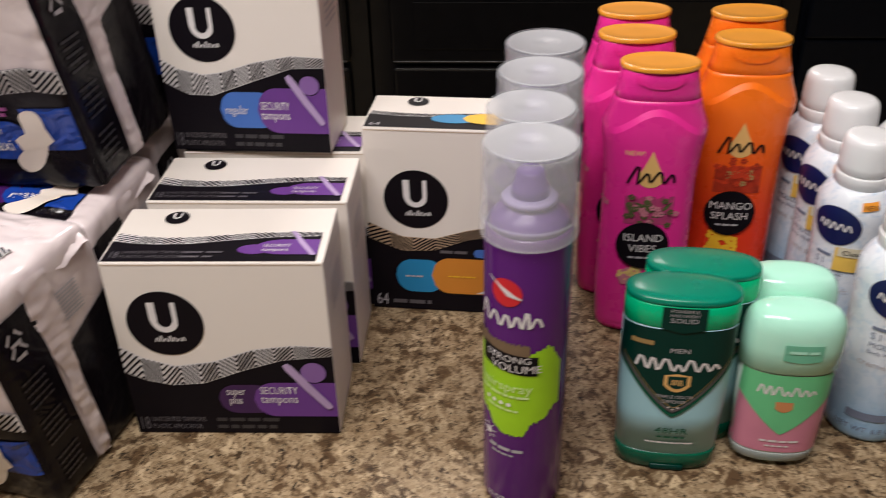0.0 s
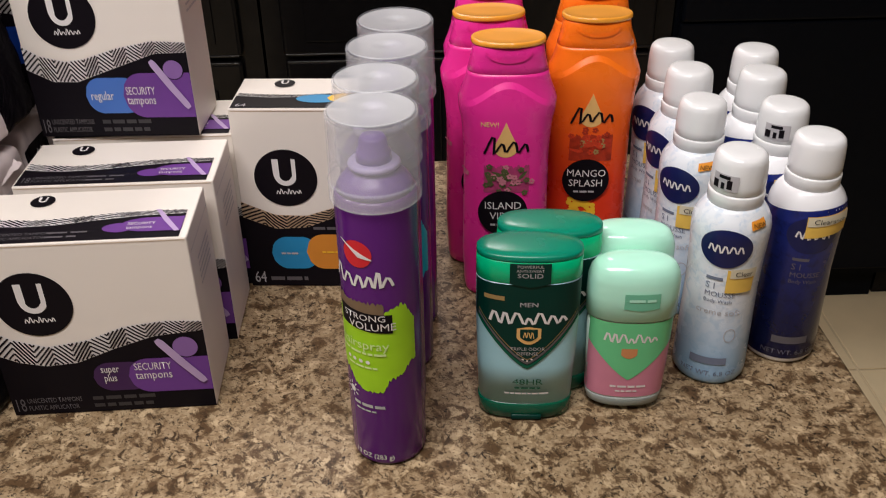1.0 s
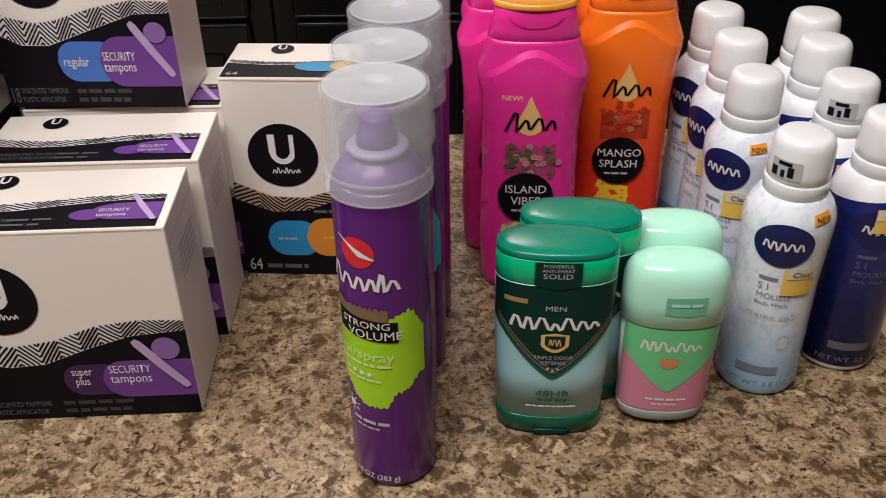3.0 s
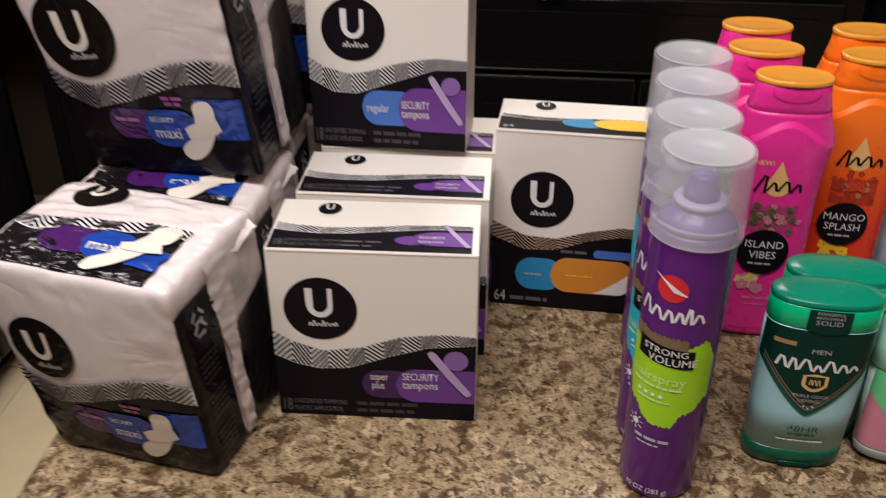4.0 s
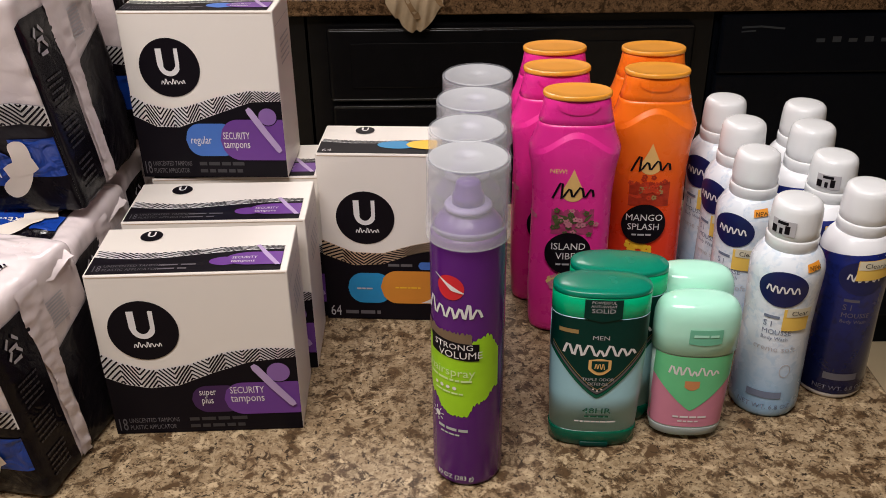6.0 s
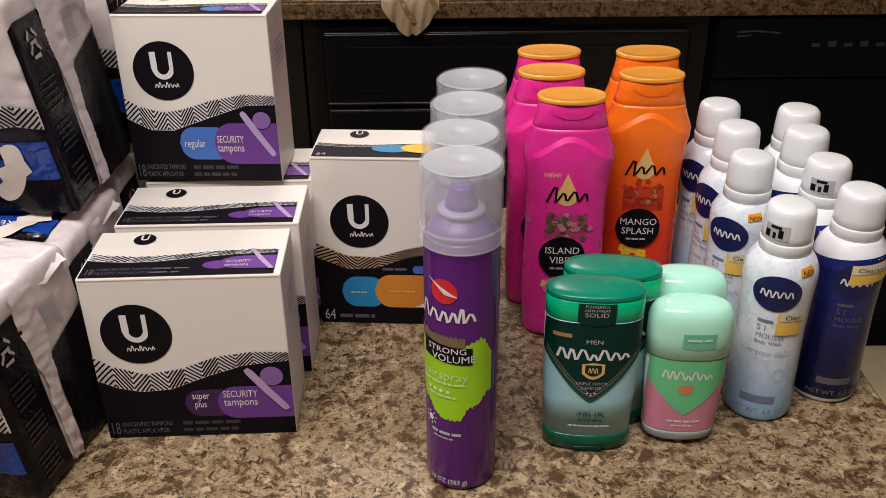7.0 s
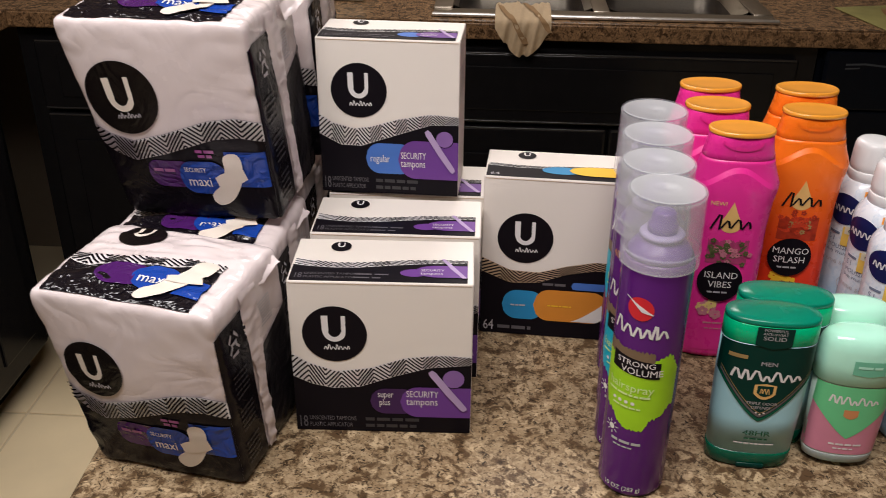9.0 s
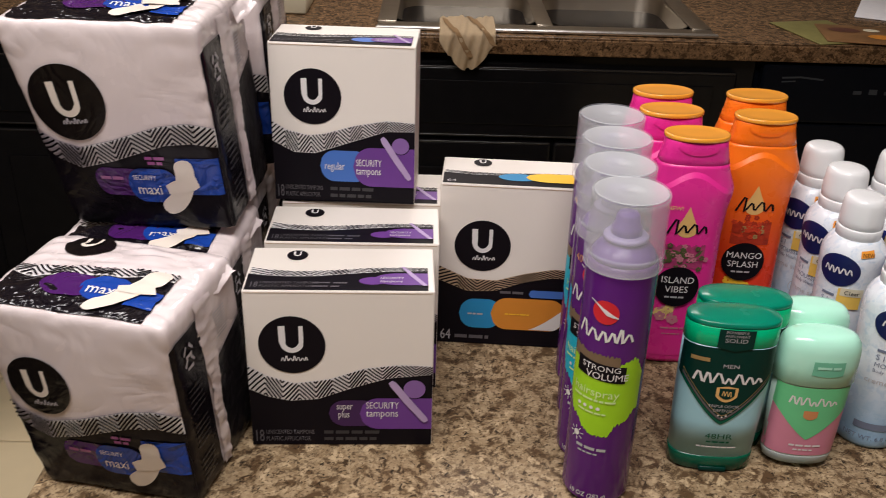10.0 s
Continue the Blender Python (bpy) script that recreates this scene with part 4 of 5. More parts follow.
        return b + Vector((lift + 0.0012 * noise.noise(s * 1.3), 0.002 * noise.noise(Vector((v * 9, seed, 2))), 0))
    part("welded_fin", strip(lambda v, u, o: fin(u, v, o), 0.01, 0.98, lambda v: 0.395 - 0.05 * max(0.0, min(1.0, (v - 0.55) / 0.2)), lambda v: 0.490 + 0.05 * max(0.0, min(1.0, (v - 0.50) / 0.25)), 0, 60, 10), M_BAGWHITE, t, "crumpled white welded seam")
    ear = bmesh.new()
    for i in range(7):
        for j in range(7):
            a, b = i / 6, j / 6
            ear.verts.new((w / 2 - 0.006 + 0.012 * b * (0.4 + 0.6 * a) + 0.002 * noise.noise(Vector((i, j, seed))), -d * 0.10 + d * 0.30 * a, h * (0.97 + 0.05 * a * b) + 0.004 * noise.noise(Vector((i * 0.7, j * 0.7, seed + 4))) - 0.014 * b))
    ear.verts.ensure_lookup_table()
    for i in range(6):
        for j in range(6):
            ear.faces.new((ear.verts[i * 7 + j], ear.verts[i * 7 + 7 + j], ear.verts[i * 7 + 8 + j], ear.verts[i * 7 + j + 1]))
    part("folded_ear", ear, M_BAGWHITE, t, "crumpled white folded film corner")
    return t


GP = "stacked pad packs"
PW, PD = 0.146, 0.116
film_pack("white and black film-wrapped pad pack, glossy and creased", pose(-0.2970, 0.5745, 0, 0, 0, -15), PW, PD, 0.175, 1, GP, 0.15, 0.0, ev=0.550, tilt=0.001)
film_pack("white and black film-wrapped pad pack, half hidden under another", pose(-0.2890, 0.6925, 0, 0, 0, -8), PW, PD, 0.157, 2, GP, 0.12, 0.0)
film_pack("white and black film-wrapped pad pack at the back of the stack", pose(-0.2820, 0.818, 0, 0, 0, -6), PW, PD, 0.157, 3, GP, 0.08, 0.0)
film_pack("white and black film-wrapped pad pack stacked on another", pose(-0.2880, 0.718, 0.1655, 0, 0, -7), 0.150, 0.132, 0.178, 4, GP, 0.20, 0.045, 0.210, 0.570)
film_pack("white and black film-wrapped pad pack stacked behind another", pose(-0.2660, 0.852, 0.1655, 0, 0, -5), PW, PD, 0.174, 5, GP, 0.16, 0.03)


# ---------------------------------------------------------------- hairspray cans
def hairspray(label, m, teal):
    t = thing("hairspray_can", label, "spray can", m, "row of hairspray cans")
    r = 0.0256
    part("body", lathe([(r * 0.90, 0.0006), (r * 0.98, 0.002), (r, 0.005), (r, 0.199), (r * 0.985, 0.203), (r * 0.93, 0.206)], 48), M_CANPURPLE, t, "glossy purple can")
    part("dome", lathe([(r * 0.93, 0.2062), (r * 0.86, 0.2100), (r * 0.72, 0.2145), (r * 0.54, 0.2175), (r * 0.50, 0.2185)], 36), M_DOME, t, "lilac shoulder under the cap")
    part("valve_ring", lathe([(r * 0.50, 0.2186), (r * 0.60, 0.2195), (r * 0.62, 0.2215), (r * 0.57, 0.223), (r * 0.46, 0.2232)], 32), M_NOZZLERIM, t, "pale valve ring")
    part("actuator", lathe([(r * 0.42, 0.2233), (r * 0.40, 0.229), (r * 0.34, 0.231), (r * 0.32, 0.2365), (r * 0.26, 0.2385)], 28), M_NOZZLE, t, "lilac spray button")
    R = 0.0277
    part("cap", lathe([(R * 1.0, 0.2005), (R * 1.01, 0.2010), (R * 1.005, 0.2120), (R * 0.985, 0.2130), (R * 0.970, 0.250), (R * 0.966, 0.2532), (R * 0.930, 0.2532), (R * 0.932, 0.250), (R * 0.945, 0.2130), (R * 0.950, 0.2005), (R * 1.0, 0.2005)], 48, cap=False), M_CAPCLEAR, t, "frosted clear cap")

    part("cap_top", lathe([(R * 0.93, 0.2545), (R * 0.90, 0.2551), (R * 0.86, 0.2549), (R * 0.4, 0.2552), (R * 0.16, 0.2553), (R * 0.12, 0.2549)], 48), M_CAPTOP, t, "frosted flat cap top")
    part("cap_rim", lathe([(R * 0.955, 0.2536), (R * 0.972, 0.2530), (R * 0.975, 0.2542), (R * 0.955, 0.2552), (R * 0.93, 0.2558), (R * 0.925, 0.2552)], 48, cap=False), M_CAPRIM, t, "bright moulded cap edge")
    part("cap_rim", lathe([(R * 0.990, 0.2128), (R * 1.012, 0.2122), (R * 1.014, 0.2112), (R * 1.008, 0.2106)], 48, cap=False), M_CAPRIM, t)
    part("cap_rim", lathe([(R * 1.006, 0.2020), (R * 1.014, 0.2012), (R * 1.012, 0.2004), (R * 0.995, 0.2000)], 48, cap=False), M_CAPRIM, t)

    def F(u, v, o):
        a = u / r
        return Vector(((r + o) * math.sin(a), -(r + o) * math.cos(a), v))
    rnd = random.Random(5)
    jag = [rnd.uniform(-1, 1) for _ in range(80)]
    J = lambda u, k: jag[int((u + 0.04) * 900) % 80] * k
    top = lambda u: smooth_steps([(-0.028, 0.130), (-0.010, 0.127), (0.012, 0.130), (0.026, 0.134), (0.035, 0.122)], u) + J(u, 0.0014)
    bot = lambda u: smooth_steps([(-0.028, 0.094), (-0.018, 0.079), (-0.004, 0.067), (0.010, 0.066), (0.017, 0.077), (0.035, 0.088)], u) + J(u + 0.01, 0.0014)
    part("brush_mark", strip(F, -0.028, 0.035, bot, top, 0.0003, 60), M_TEAL if teal else M_LIME, t, "teal brush-stroke print" if teal else "lime brush-stroke print")
    part("brush_mark", strip(F, -0.026, 0.014, lambda u: 0.128 + J(u, 0.001), lambda u: 0.1365 + 0.03 * (0.014 - u) + J(u + 0.02, 0.0014), 0.0005, 34), M_OLIVE, t)
    part("name_bar", strip(F, -0.019, 0.019, lambda u: 0.1155 - 0.08 * u, lambda u: 0.1295 - 0.08 * u, 0.0007, 16), M_INK, t, "dark printed bar")
    part("lettering", words(F, "STRONG", -0.014, 0.1236, 0.0066, 0.0011, widen=1.1), M_WHITEINK, t)
    part("lettering", words(F, "VOLUME", -0.010, 0.1165, 0.0080, 0.0011), M_WHITEINK, t)
    part("lettering", words(F, "hairspray", -0.020, 0.1010, 0.0098, 0.0009), M_PALELIME, t)
    part("small_print", small_print(F, -0.020, 0.016, 0.0965, 0.0017, 0.0009, 2), M_PALELIME, t)
    for i in range(4):
        part("dot", disc(F, -0.013 + 0.0050 * i, 0.0905, 0.0015, 0.0015, 0.0009, 10, 1), M_WHITEINK, t)
    part("small_print", small_print(F, -0.014, 0.008, 0.0855, 0.0014, 0.0009, 6), M_PALELIME, t)
    part("brand_bar", bars(F, -0.0215, 0.0215, 0.1475, 0.0125, 0.0006, 0.08, (0, 4), n=6), M_WHITEINK, t, "plain white printed bar")
    part("red_emblem", disc(F, -0.001, 0.1715, 0.0098, 0.0094, 0.0004, 28, 3), M_RED, t, "red oval emblem")
    part("emblem_swoosh", stroke(F, [(-0.0125, 0.1795), (-0.008, 0.1772), (-0.003, 0.1740), (0.001, 0.1712), (0.005, 0.1698), (0.0085, 0.1686)], [0.0005, 0.0009, 0.0022, 0.0036, 0.0020, 0.0008], 0.0008), M_WHITEINK, t)
    part("sun_print", disc(F, -0.013, 0.0625, 0.0026, 0.0026, 0.0004, 14, 1), M_WHITEINK, t)
    rays = bmesh.new()
    for i in range(9):
        a = math.pi * (0.05 + 0.25 * i)
        stroke(F, [(-0.013 + 0.0036 * math.cos(a), 0.0625 + 0.0036 * math.sin(a)), (-0.013 + 0.0062 * math.cos(a), 0.0625 + 0.0062 * math.sin(a))], 0.0007, 0.0004, bm=rays)
    part("sun_rays", rays, M_WHITEINK, t)
    part("small_print", small_print(F, -0.012, 0.014, 0.0520, 0.0024, 0.0004, 3), M_INKGREYL, t)
    part("small_print", small_print(F, -0.010, 0.006, 0.0480, 0.0014, 0.0004, 4), M_INKGREYL, t)
    part("lettering", words(F, "10 OZ (283 g)", -0.014, 0.0065, 0.0060, 0.0004, widen=0.85), M_WHITEINK, t)
    if teal:
        part("lettering", words(F, "40", -0.021, 0.180, 0.0090, 0.0005), M_CORAL, t, "coral printed figure")
    return t


hairspray("purple hairspray can with frosted cap and lime brush print", sized(pose(0.0671, 0.5126, 0, 0, 0, -31), 1.013, 1.010), False)
c2 = hairspray("purple hairspray can with frosted cap and teal brush print", sized(pose(0.0714, 0.5615, 0, 0, 0, -36), 1.013, 1.010), True)
copy_thing(c2, sized(pose(0.0813, 0.6117, 0, 0, 0, -20), 1.013, 1.010))
copy_thing(c2, sized(pose(0.0900, 0.6662, 0, 0, 0, -30), 1.013, 1.010))


# ---------------------------------------------------------------- body wash bottles
def body_wash(label, m, plastic, pink):
    t = thing("body_wash_bottle", label, "bottle", m, "body wash bottles")
    secs = [(0.0006, 0.0300, 0.0175), (0.002, 0.0325, 0.0195), (0.006, 0.0335, 0.0205), (0.04, 0.0352, 0.0212), (0.09, 0.0344, 0.0208), (0.135, 0.0340, 0.0206), (0.160, 0.0358, 0.0206), (0.172, 0.0382, 0.0202), (0.179, 0.0386, 0.0196), (0.185, 0.0366, 0.0186), (0.192, 0.0338, 0.0176), (0.199, 0.0318, 0.0170), (0.2022, 0.0312, 0.0168)]
    wz, dz = [(s[0], s[1]) for s in secs], [(s[0], s[2]) for s in secs]
    E = 2.6
    part("body", loft(secs, E), plastic, t)
    up = [(0.2023, 0.0309, 0.0166), (0.2026, 0.0312, 0.0168), (0.208, 0.0298, 0.0170), (0.215, 0.0282, 0.0171), (0.2228, 0.0270, 0.0172), (0.2234, 0.0264, 0.0168)]
    cl = part("closure", loft(up, E), plastic, t, "flip-top closure in the bottle's colour")
    lid = [(0.2235, 0.0268, 0.0174), (0.2238, 0.0281, 0.0186), (0.2246, 0.0285, 0.0190), (0.2268, 0.0284, 0.0189), (0.2276, 0.0278, 0.0184), (0.2278, 0.0268, 0.0175), (0.2273, 0.0250, 0.0160), (0.2272, 0.0140, 0.0080)]
    part("lid", loft(lid, 2.15), M_LID, t, "amber flip lid")
    U = lambda u, v, o: Vector((u, -lines([(s[0], s[2]) for s in up], v) * (max(0.0, 1 - abs(u / lines([(s[0], s[1]) for s in up], v)) ** E)) ** (1 / E) - o, v))
    part("thumb_lip", stroke(U, [(0.017 * math.cos(a), 0.2200 + 0.0075 * math.sin(a)) for a in [math.pi + math.pi * i / 16 for i in range(17)]], 0.0014, 0.0008), plastic, cl, "moulded thumb lip")

    def F(u, v, o):
        hw, hd = lines(wz, v), lines(dz, v)
        return Vector((u, -hd * (max(0.0, 1 - min(1, abs(u / hw)) ** E)) ** (1 / E) - o, v))
    crest = lambda u: 0.1840 + 0.0085 * math.cos(u / 0.0345 * math.pi * 0.95)
    def rise(v):
        return lines([(0.010, 0.0004), (0.10, 0.0010), (0.165, 0.0016), (0.200, 0.0030)], v)
    F2 = lambda u, v, o: F(u, v, o + rise(v) * max(0.0, 1 - abs(u / 0.0345) ** 6))
    part("front_panel", strip(F2, -0.0340, 0.0340, lambda u: 0.010, crest, 0.0, 44, 30), plastic, t, "raised front panel with an arched top")
    ledge = lambda u, q, o: F2(u, crest(u), 0.0).lerp(F(u, crest(u) + 0.0045, 0.0002), q)
    part("front_ledge", strip(ledge, -0.0340, 0.0340, 0.0, 1.0, 0.0, 44, 3), plastic, t, "arched ledge above the front panel")
    g = "gold drop-shaped print"
    part("drop_print", strip(F2, -0.0115, 0.0085, lambda u: 0.1455 - 0.0098 * math.sqrt(max(0, 1 - ((u + 0.0015) / 0.0100) ** 2)), lambda u: 0.1455 + 0.0205 * max(0.0, 1 - abs(u + 0.0015) / 0.0100) ** 1.25, 0.0003, 30), M_GOLD, t, g)
    # the brand mark is kept as a plain dark bar
    mark = bars(F2, -0.0190, 0.0165, 0.1385, 0.0150, 0.0008, 0.25, n=4, fat=0.22)
    part("brand_bar", mark, M_INK, t, "plain dark printed bar")
    if pink:
        part("lettering", words(F2, "NEW!", -0.0215, 0.1620, 0.0056, 0.0005), M_FLOWERYEL, t)
    ground = lambda u, k: k * (1 + 0.25 * math.sin(u * 900) + 0.15 * math.sin(u * 2300))
    part("picture_ground", strip(F2, -0.0185, 0.0175, lambda u: 0.1040, lambda u: 0.1230 + ground(u, 0.0045), 0.00025, 40, 4), M_PICPINK if pink else M_PICRED, t, "dim printed picture behind the blossoms")
    rnd = random.Random(3 if pink else 4)
    for k in range(34):
        u, v = rnd.gauss(-0.002, 0.0085), rnd.gauss(0.119, 0.0062)
        mm = rnd.choice([M_FLOWERPINK, M_LEAF, M_FLOWERPINK, M_LEAF]) if pink else rnd.choice([M_FRUITRED, M_FRUITRED, M_PICRED, M_GOLDDK])
        bm = bmesh.new()
        for i in range(5):
            a = 2 * math.pi * i / 5 + k
            disc(F2, u + 0.0016 * math.cos(a), v + 0.0016 * math.sin(a), 0.0012, 0.0010, 0.0004 + 0.00003 * k + 0.000005 * i, 8, 1, bm)
        part("blossom_print", bm, mm, t)
    for k in range(7):
        a, l = rnd.uniform(0.2, 2.9), rnd.uniform(0.008, 0.014)
        cu_, cv_ = rnd.uniform(-0.012, 0.010), rnd.uniform(0.110, 0.122)
        pts = [(cu_ + l * q * math.cos(a), cv_ + l * q * math.sin(a)) for q in (0, 0.3, 0.6, 1)]
        part("leaf_print", stroke(F2, pts, [0.0008, 0.0032, 0.0026, 0.0004], 0.00035), M_LEAF if pink else M_FRUITRED, t)
    rd = part("roundel", disc(F2, -0.003, 0.0860, 0.0200, 0.0205, 0.0019, 34, 3), M_INK, t, "black printed roundel")
    a, b = ("ISLAND", "VIBES") if pink else ("MANGO", "SPLASH")
    part("lettering", words(F2, a, -0.003, 0.0900, 0.0094, 0.0024, "CENTER", widen=0.95), M_WHITEINK, rd)
    part("lettering", words(F2, b, -0.003, 0.0805, 0.0094, 0.0024, "CENTER", widen=0.95), M_WHITEINK, rd)
    part("small_print", small_print(F2, -0.013, 0.007, 0.0745, 0.0018, 0.0024, 3), M_INKGREYL, rd)
    for k in range(9):
        u, v = rnd.uniform(-0.022, 0.004), rnd.uniform(0.050, 0.066)
        bm = bmesh.new()
        for i in range(5):
            g_ = 2 * math.pi * i / 5 + k
            disc(F2, u + 0.003 * math.cos(g_), v + 0.003 * math.sin(g_), 0.0024, 0.0024, 0.0005 + 0.00005 * k + 0.000007 * i, 8, 1, bm)
        part("blossom_print", bm, (M_FLOWERYEL if k % 2 else M_FLOWERPINK) if pink else M_YELLOWPILL, t)
    part("small_print", small_print(F2, -0.012, 0.010, 0.040, 0.0018, 0.0004, 6), M_FLOWERPINK if pink else M_YELLOWPILL, t)
    part("small_print", small_print(F2, -0.010, 0.008, 0.034, 0.0014, 0.0004, 7), M_FLOWERPINK if pink else M_YELLOWPILL, t)
    return t


b1 = body_wash("magenta body wash bottle with amber flip lid", sized(pose(0.1789, 0.7025, 0, 0, 0, -6), 1.027, 1.017), M_PINK, True)
copy_thing(b1, sized(pose(0.1713, 0.7570, 0, 0, 0, -4), 1.027, 1.017))
copy_thing(b1, sized(pose(0.1800, 0.8155, 0, 0, 0, -4), 1.027, 1.017))
b2 = body_wash("orange body wash bottle with amber flip lid", sized(pose(0.2610, 0.7510, 0, 0, 0, -7), 1.027, 1.017), M_ORANGE, False)
copy_thing(b2, sized(pose(0.2714, 0.8030, 0, 0, 0, -5), 1.027, 1.017))


# ---------------------------------------------------------------- deodorant sticks
def face(secs, E):
    wz, dz = [(s[0], s[1]) for s in secs], [(s[0], s[2]) for s in secs]

    def F(u, v, o):
        hw, hd = lines(wz, v), lines(dz, v)
        return Vector((u, -hd * (max(0.0, 1 - min(1, abs(u / hw)) ** E)) ** (1 / E) - o, v))
    return F


def green_stick(m):
    t = thing("deodorant_stick", "dark green and ice-blue deodorant stick with emerald cap", "deodorant", m, "green deodorant sticks")
    E = 2.5
    part("base", loft([(0.0006, 0.0310, 0.0145), (0.002, 0.0330, 0.0160), (0.014, 0.0338, 0.0166), (0.0155, 0.0334, 0.0162)], E), M_GREENBASE, t, "deep green base")
    part("foot_notch", boxes((-0.010, 0.012, -0.0172, -0.010, 0.0008, 0.0055), bevel=0.0012), M_GREENDARK, t)
    secs = [(0.0156, 0.0330, 0.0160), (0.05, 0.0345, 0.0168), (0.09, 0.0354, 0.0173), (0.1212, 0.0355, 0.0174)]
    part("body", loft(secs, E), M_ICE, t, "ice-blue printed body")
    band = [(0.1213, 0.0352, 0.0172), (0.1219, 0.0356, 0.0176), (0.1378, 0.0354, 0.0175), (0.1383, 0.0349, 0.0171)]
    part("cap", loft(band, E), M_GREENBRIGHT, t, "bright translucent green cap band")
    part("cap_top", loft([(0.1384, 0.0350, 0.0172), (0.1392, 0.0355, 0.0177), (0.1418, 0.0353, 0.0175), (0.1428, 0.0345, 0.0168), (0.1438, 0.0260, 0.0120), (0.1442, 0.0120, 0.005)], 2.4), M_GREENCAP, t, "emerald cap top")
    F = face(secs, E)
    K = face(secs[:-1] + [(0.1386, 0.0356, 0.0177)], E)
    vee = lambda k: (lambda u: 0.049 + k + 0.040 * (abs(u) / 0.034) ** 1.3)
    part("dark_label", strip(F, -0.0353, 0.0353, vee(0.0), 0.1210, 0.0004, 90, 10), M_GREENDARK, t, "dark green shield-shaped label")
    for k, mm, w_ in ((0.0085, M_GOLDDK, 0.0007), (0.0046, M_INKGREY, 0.0022), (0.0006, M_GREENBASE, 0.0028)):
        part("shield_line", strip(F, -0.0335, 0.0335, lambda u, k=k: vee(k)(u), lambda u, k=k, w_=w_: vee(k + w_)(u), 0.0008, 40), mm, t)
    badge = part("badge", strip(K, -0.0135, 0.0135, lambda u: 0.1192 + 0.22 * abs(u), 0.1385, 0.0010, 20, 4), M_GREENDARK, t, "dark badge")
    part("lettering", words(K, "POWERFUL", 0.0, 0.1352, 0.0034, 0.0014, "CENTER"), M_INKGREYL, badge)
    part("lettering", words(K, "ANTI-SWEAT", 0.0, 0.1320, 0.0031, 0.0014, "CENTER"), M_INKGREYL, badge)
    part("lettering", words(K, "SOLID", 0.0, 0.1275, 0.0050, 0.0014, "CENTER", widen=1.25), M_INKGREYL, badge)
    part("gold_tag", strip(F, -0.0300, -0.0165, 0.1080, 0.1115, 0.0009, 8), M_GOLDDK, t)
    part("lettering", words(F, "MEN", 0.0, 0.1035, 0.0052, 0.0009, "CENTER", widen=1.2), M_INKGREYL, t)
    part("brand_bar", bars(F, -0.0265, 0.0265, 0.0890, 0.0092, 0.0009, 0.0, (0, 1, 2, 4), n=7), M_WHITEINK, t, "plain white printed bar")
    part("gold_emblem", strip(F, -0.0078, 0.0088, lambda u: 0.0715 + 0.0055 * (abs(u - 0.0005) / 0.0083) ** 2, lambda u: 0.0868 - 0.0015 * (abs(u - 0.0005) / 0.0083), 0.0010, 16), M_GOLD, t, "gold shield emblem")
    part("emblem_mark", strip(F, -0.0055, 0.0065, lambda u: 0.0745 + 0.0036 * (abs(u - 0.0005) / 0.006) ** 2, lambda u: 0.0848, 0.0013, 12), M_GREENDARK, t)
    part("emblem_mark", bars(F, -0.0032, 0.0042, 0.0772, 0.0052, 0.0016, tall=(0, 1, 2), n=3), M_GOLD, t)
    part("lettering", words(F, "TRIPLE ODOR", 0.0, 0.0660, 0.0038, 0.0009, "CENTER"), M_INKGREYL, t)
    part("lettering", words(F, "DEFENSE", 0.0, 0.0618, 0.0038, 0.0009, "CENTER"), M_INKGREYL, t)
    for du, dv in ((-0.003, 0.0585), (0.000, 0.0570), (0.003, 0.0585)):
        part("dot", disc(F, du, dv, 0.0008, 0.0008, 0.0014, 8, 1), M_WHITEINK, t)
    part("lettering", words(F, "48HR", 0.001, 0.0345, 0.0074, 0.0007, "CENTER", widen=1.25), M_GREENBASE, t)
    part("small_print", small_print(F, -0.008, 0.010, 0.0305, 0.0015, 0.0007, 3), M_GREENBASE, t)
    part("small_print", small_print(F, -0.015, 0.018, 0.0255, 0.0014, 0.0007, 4), M_WHITEINK, t)
    return t


g1 = green_stick(sized(pose(0.1690, 0.5390, 0, 0, 0, -8), 1.023, 0.998))
copy_thing(g1, sized(pose(0.1885, 0.5680, 0, 0, 0, -10), 1.023, 0.998))


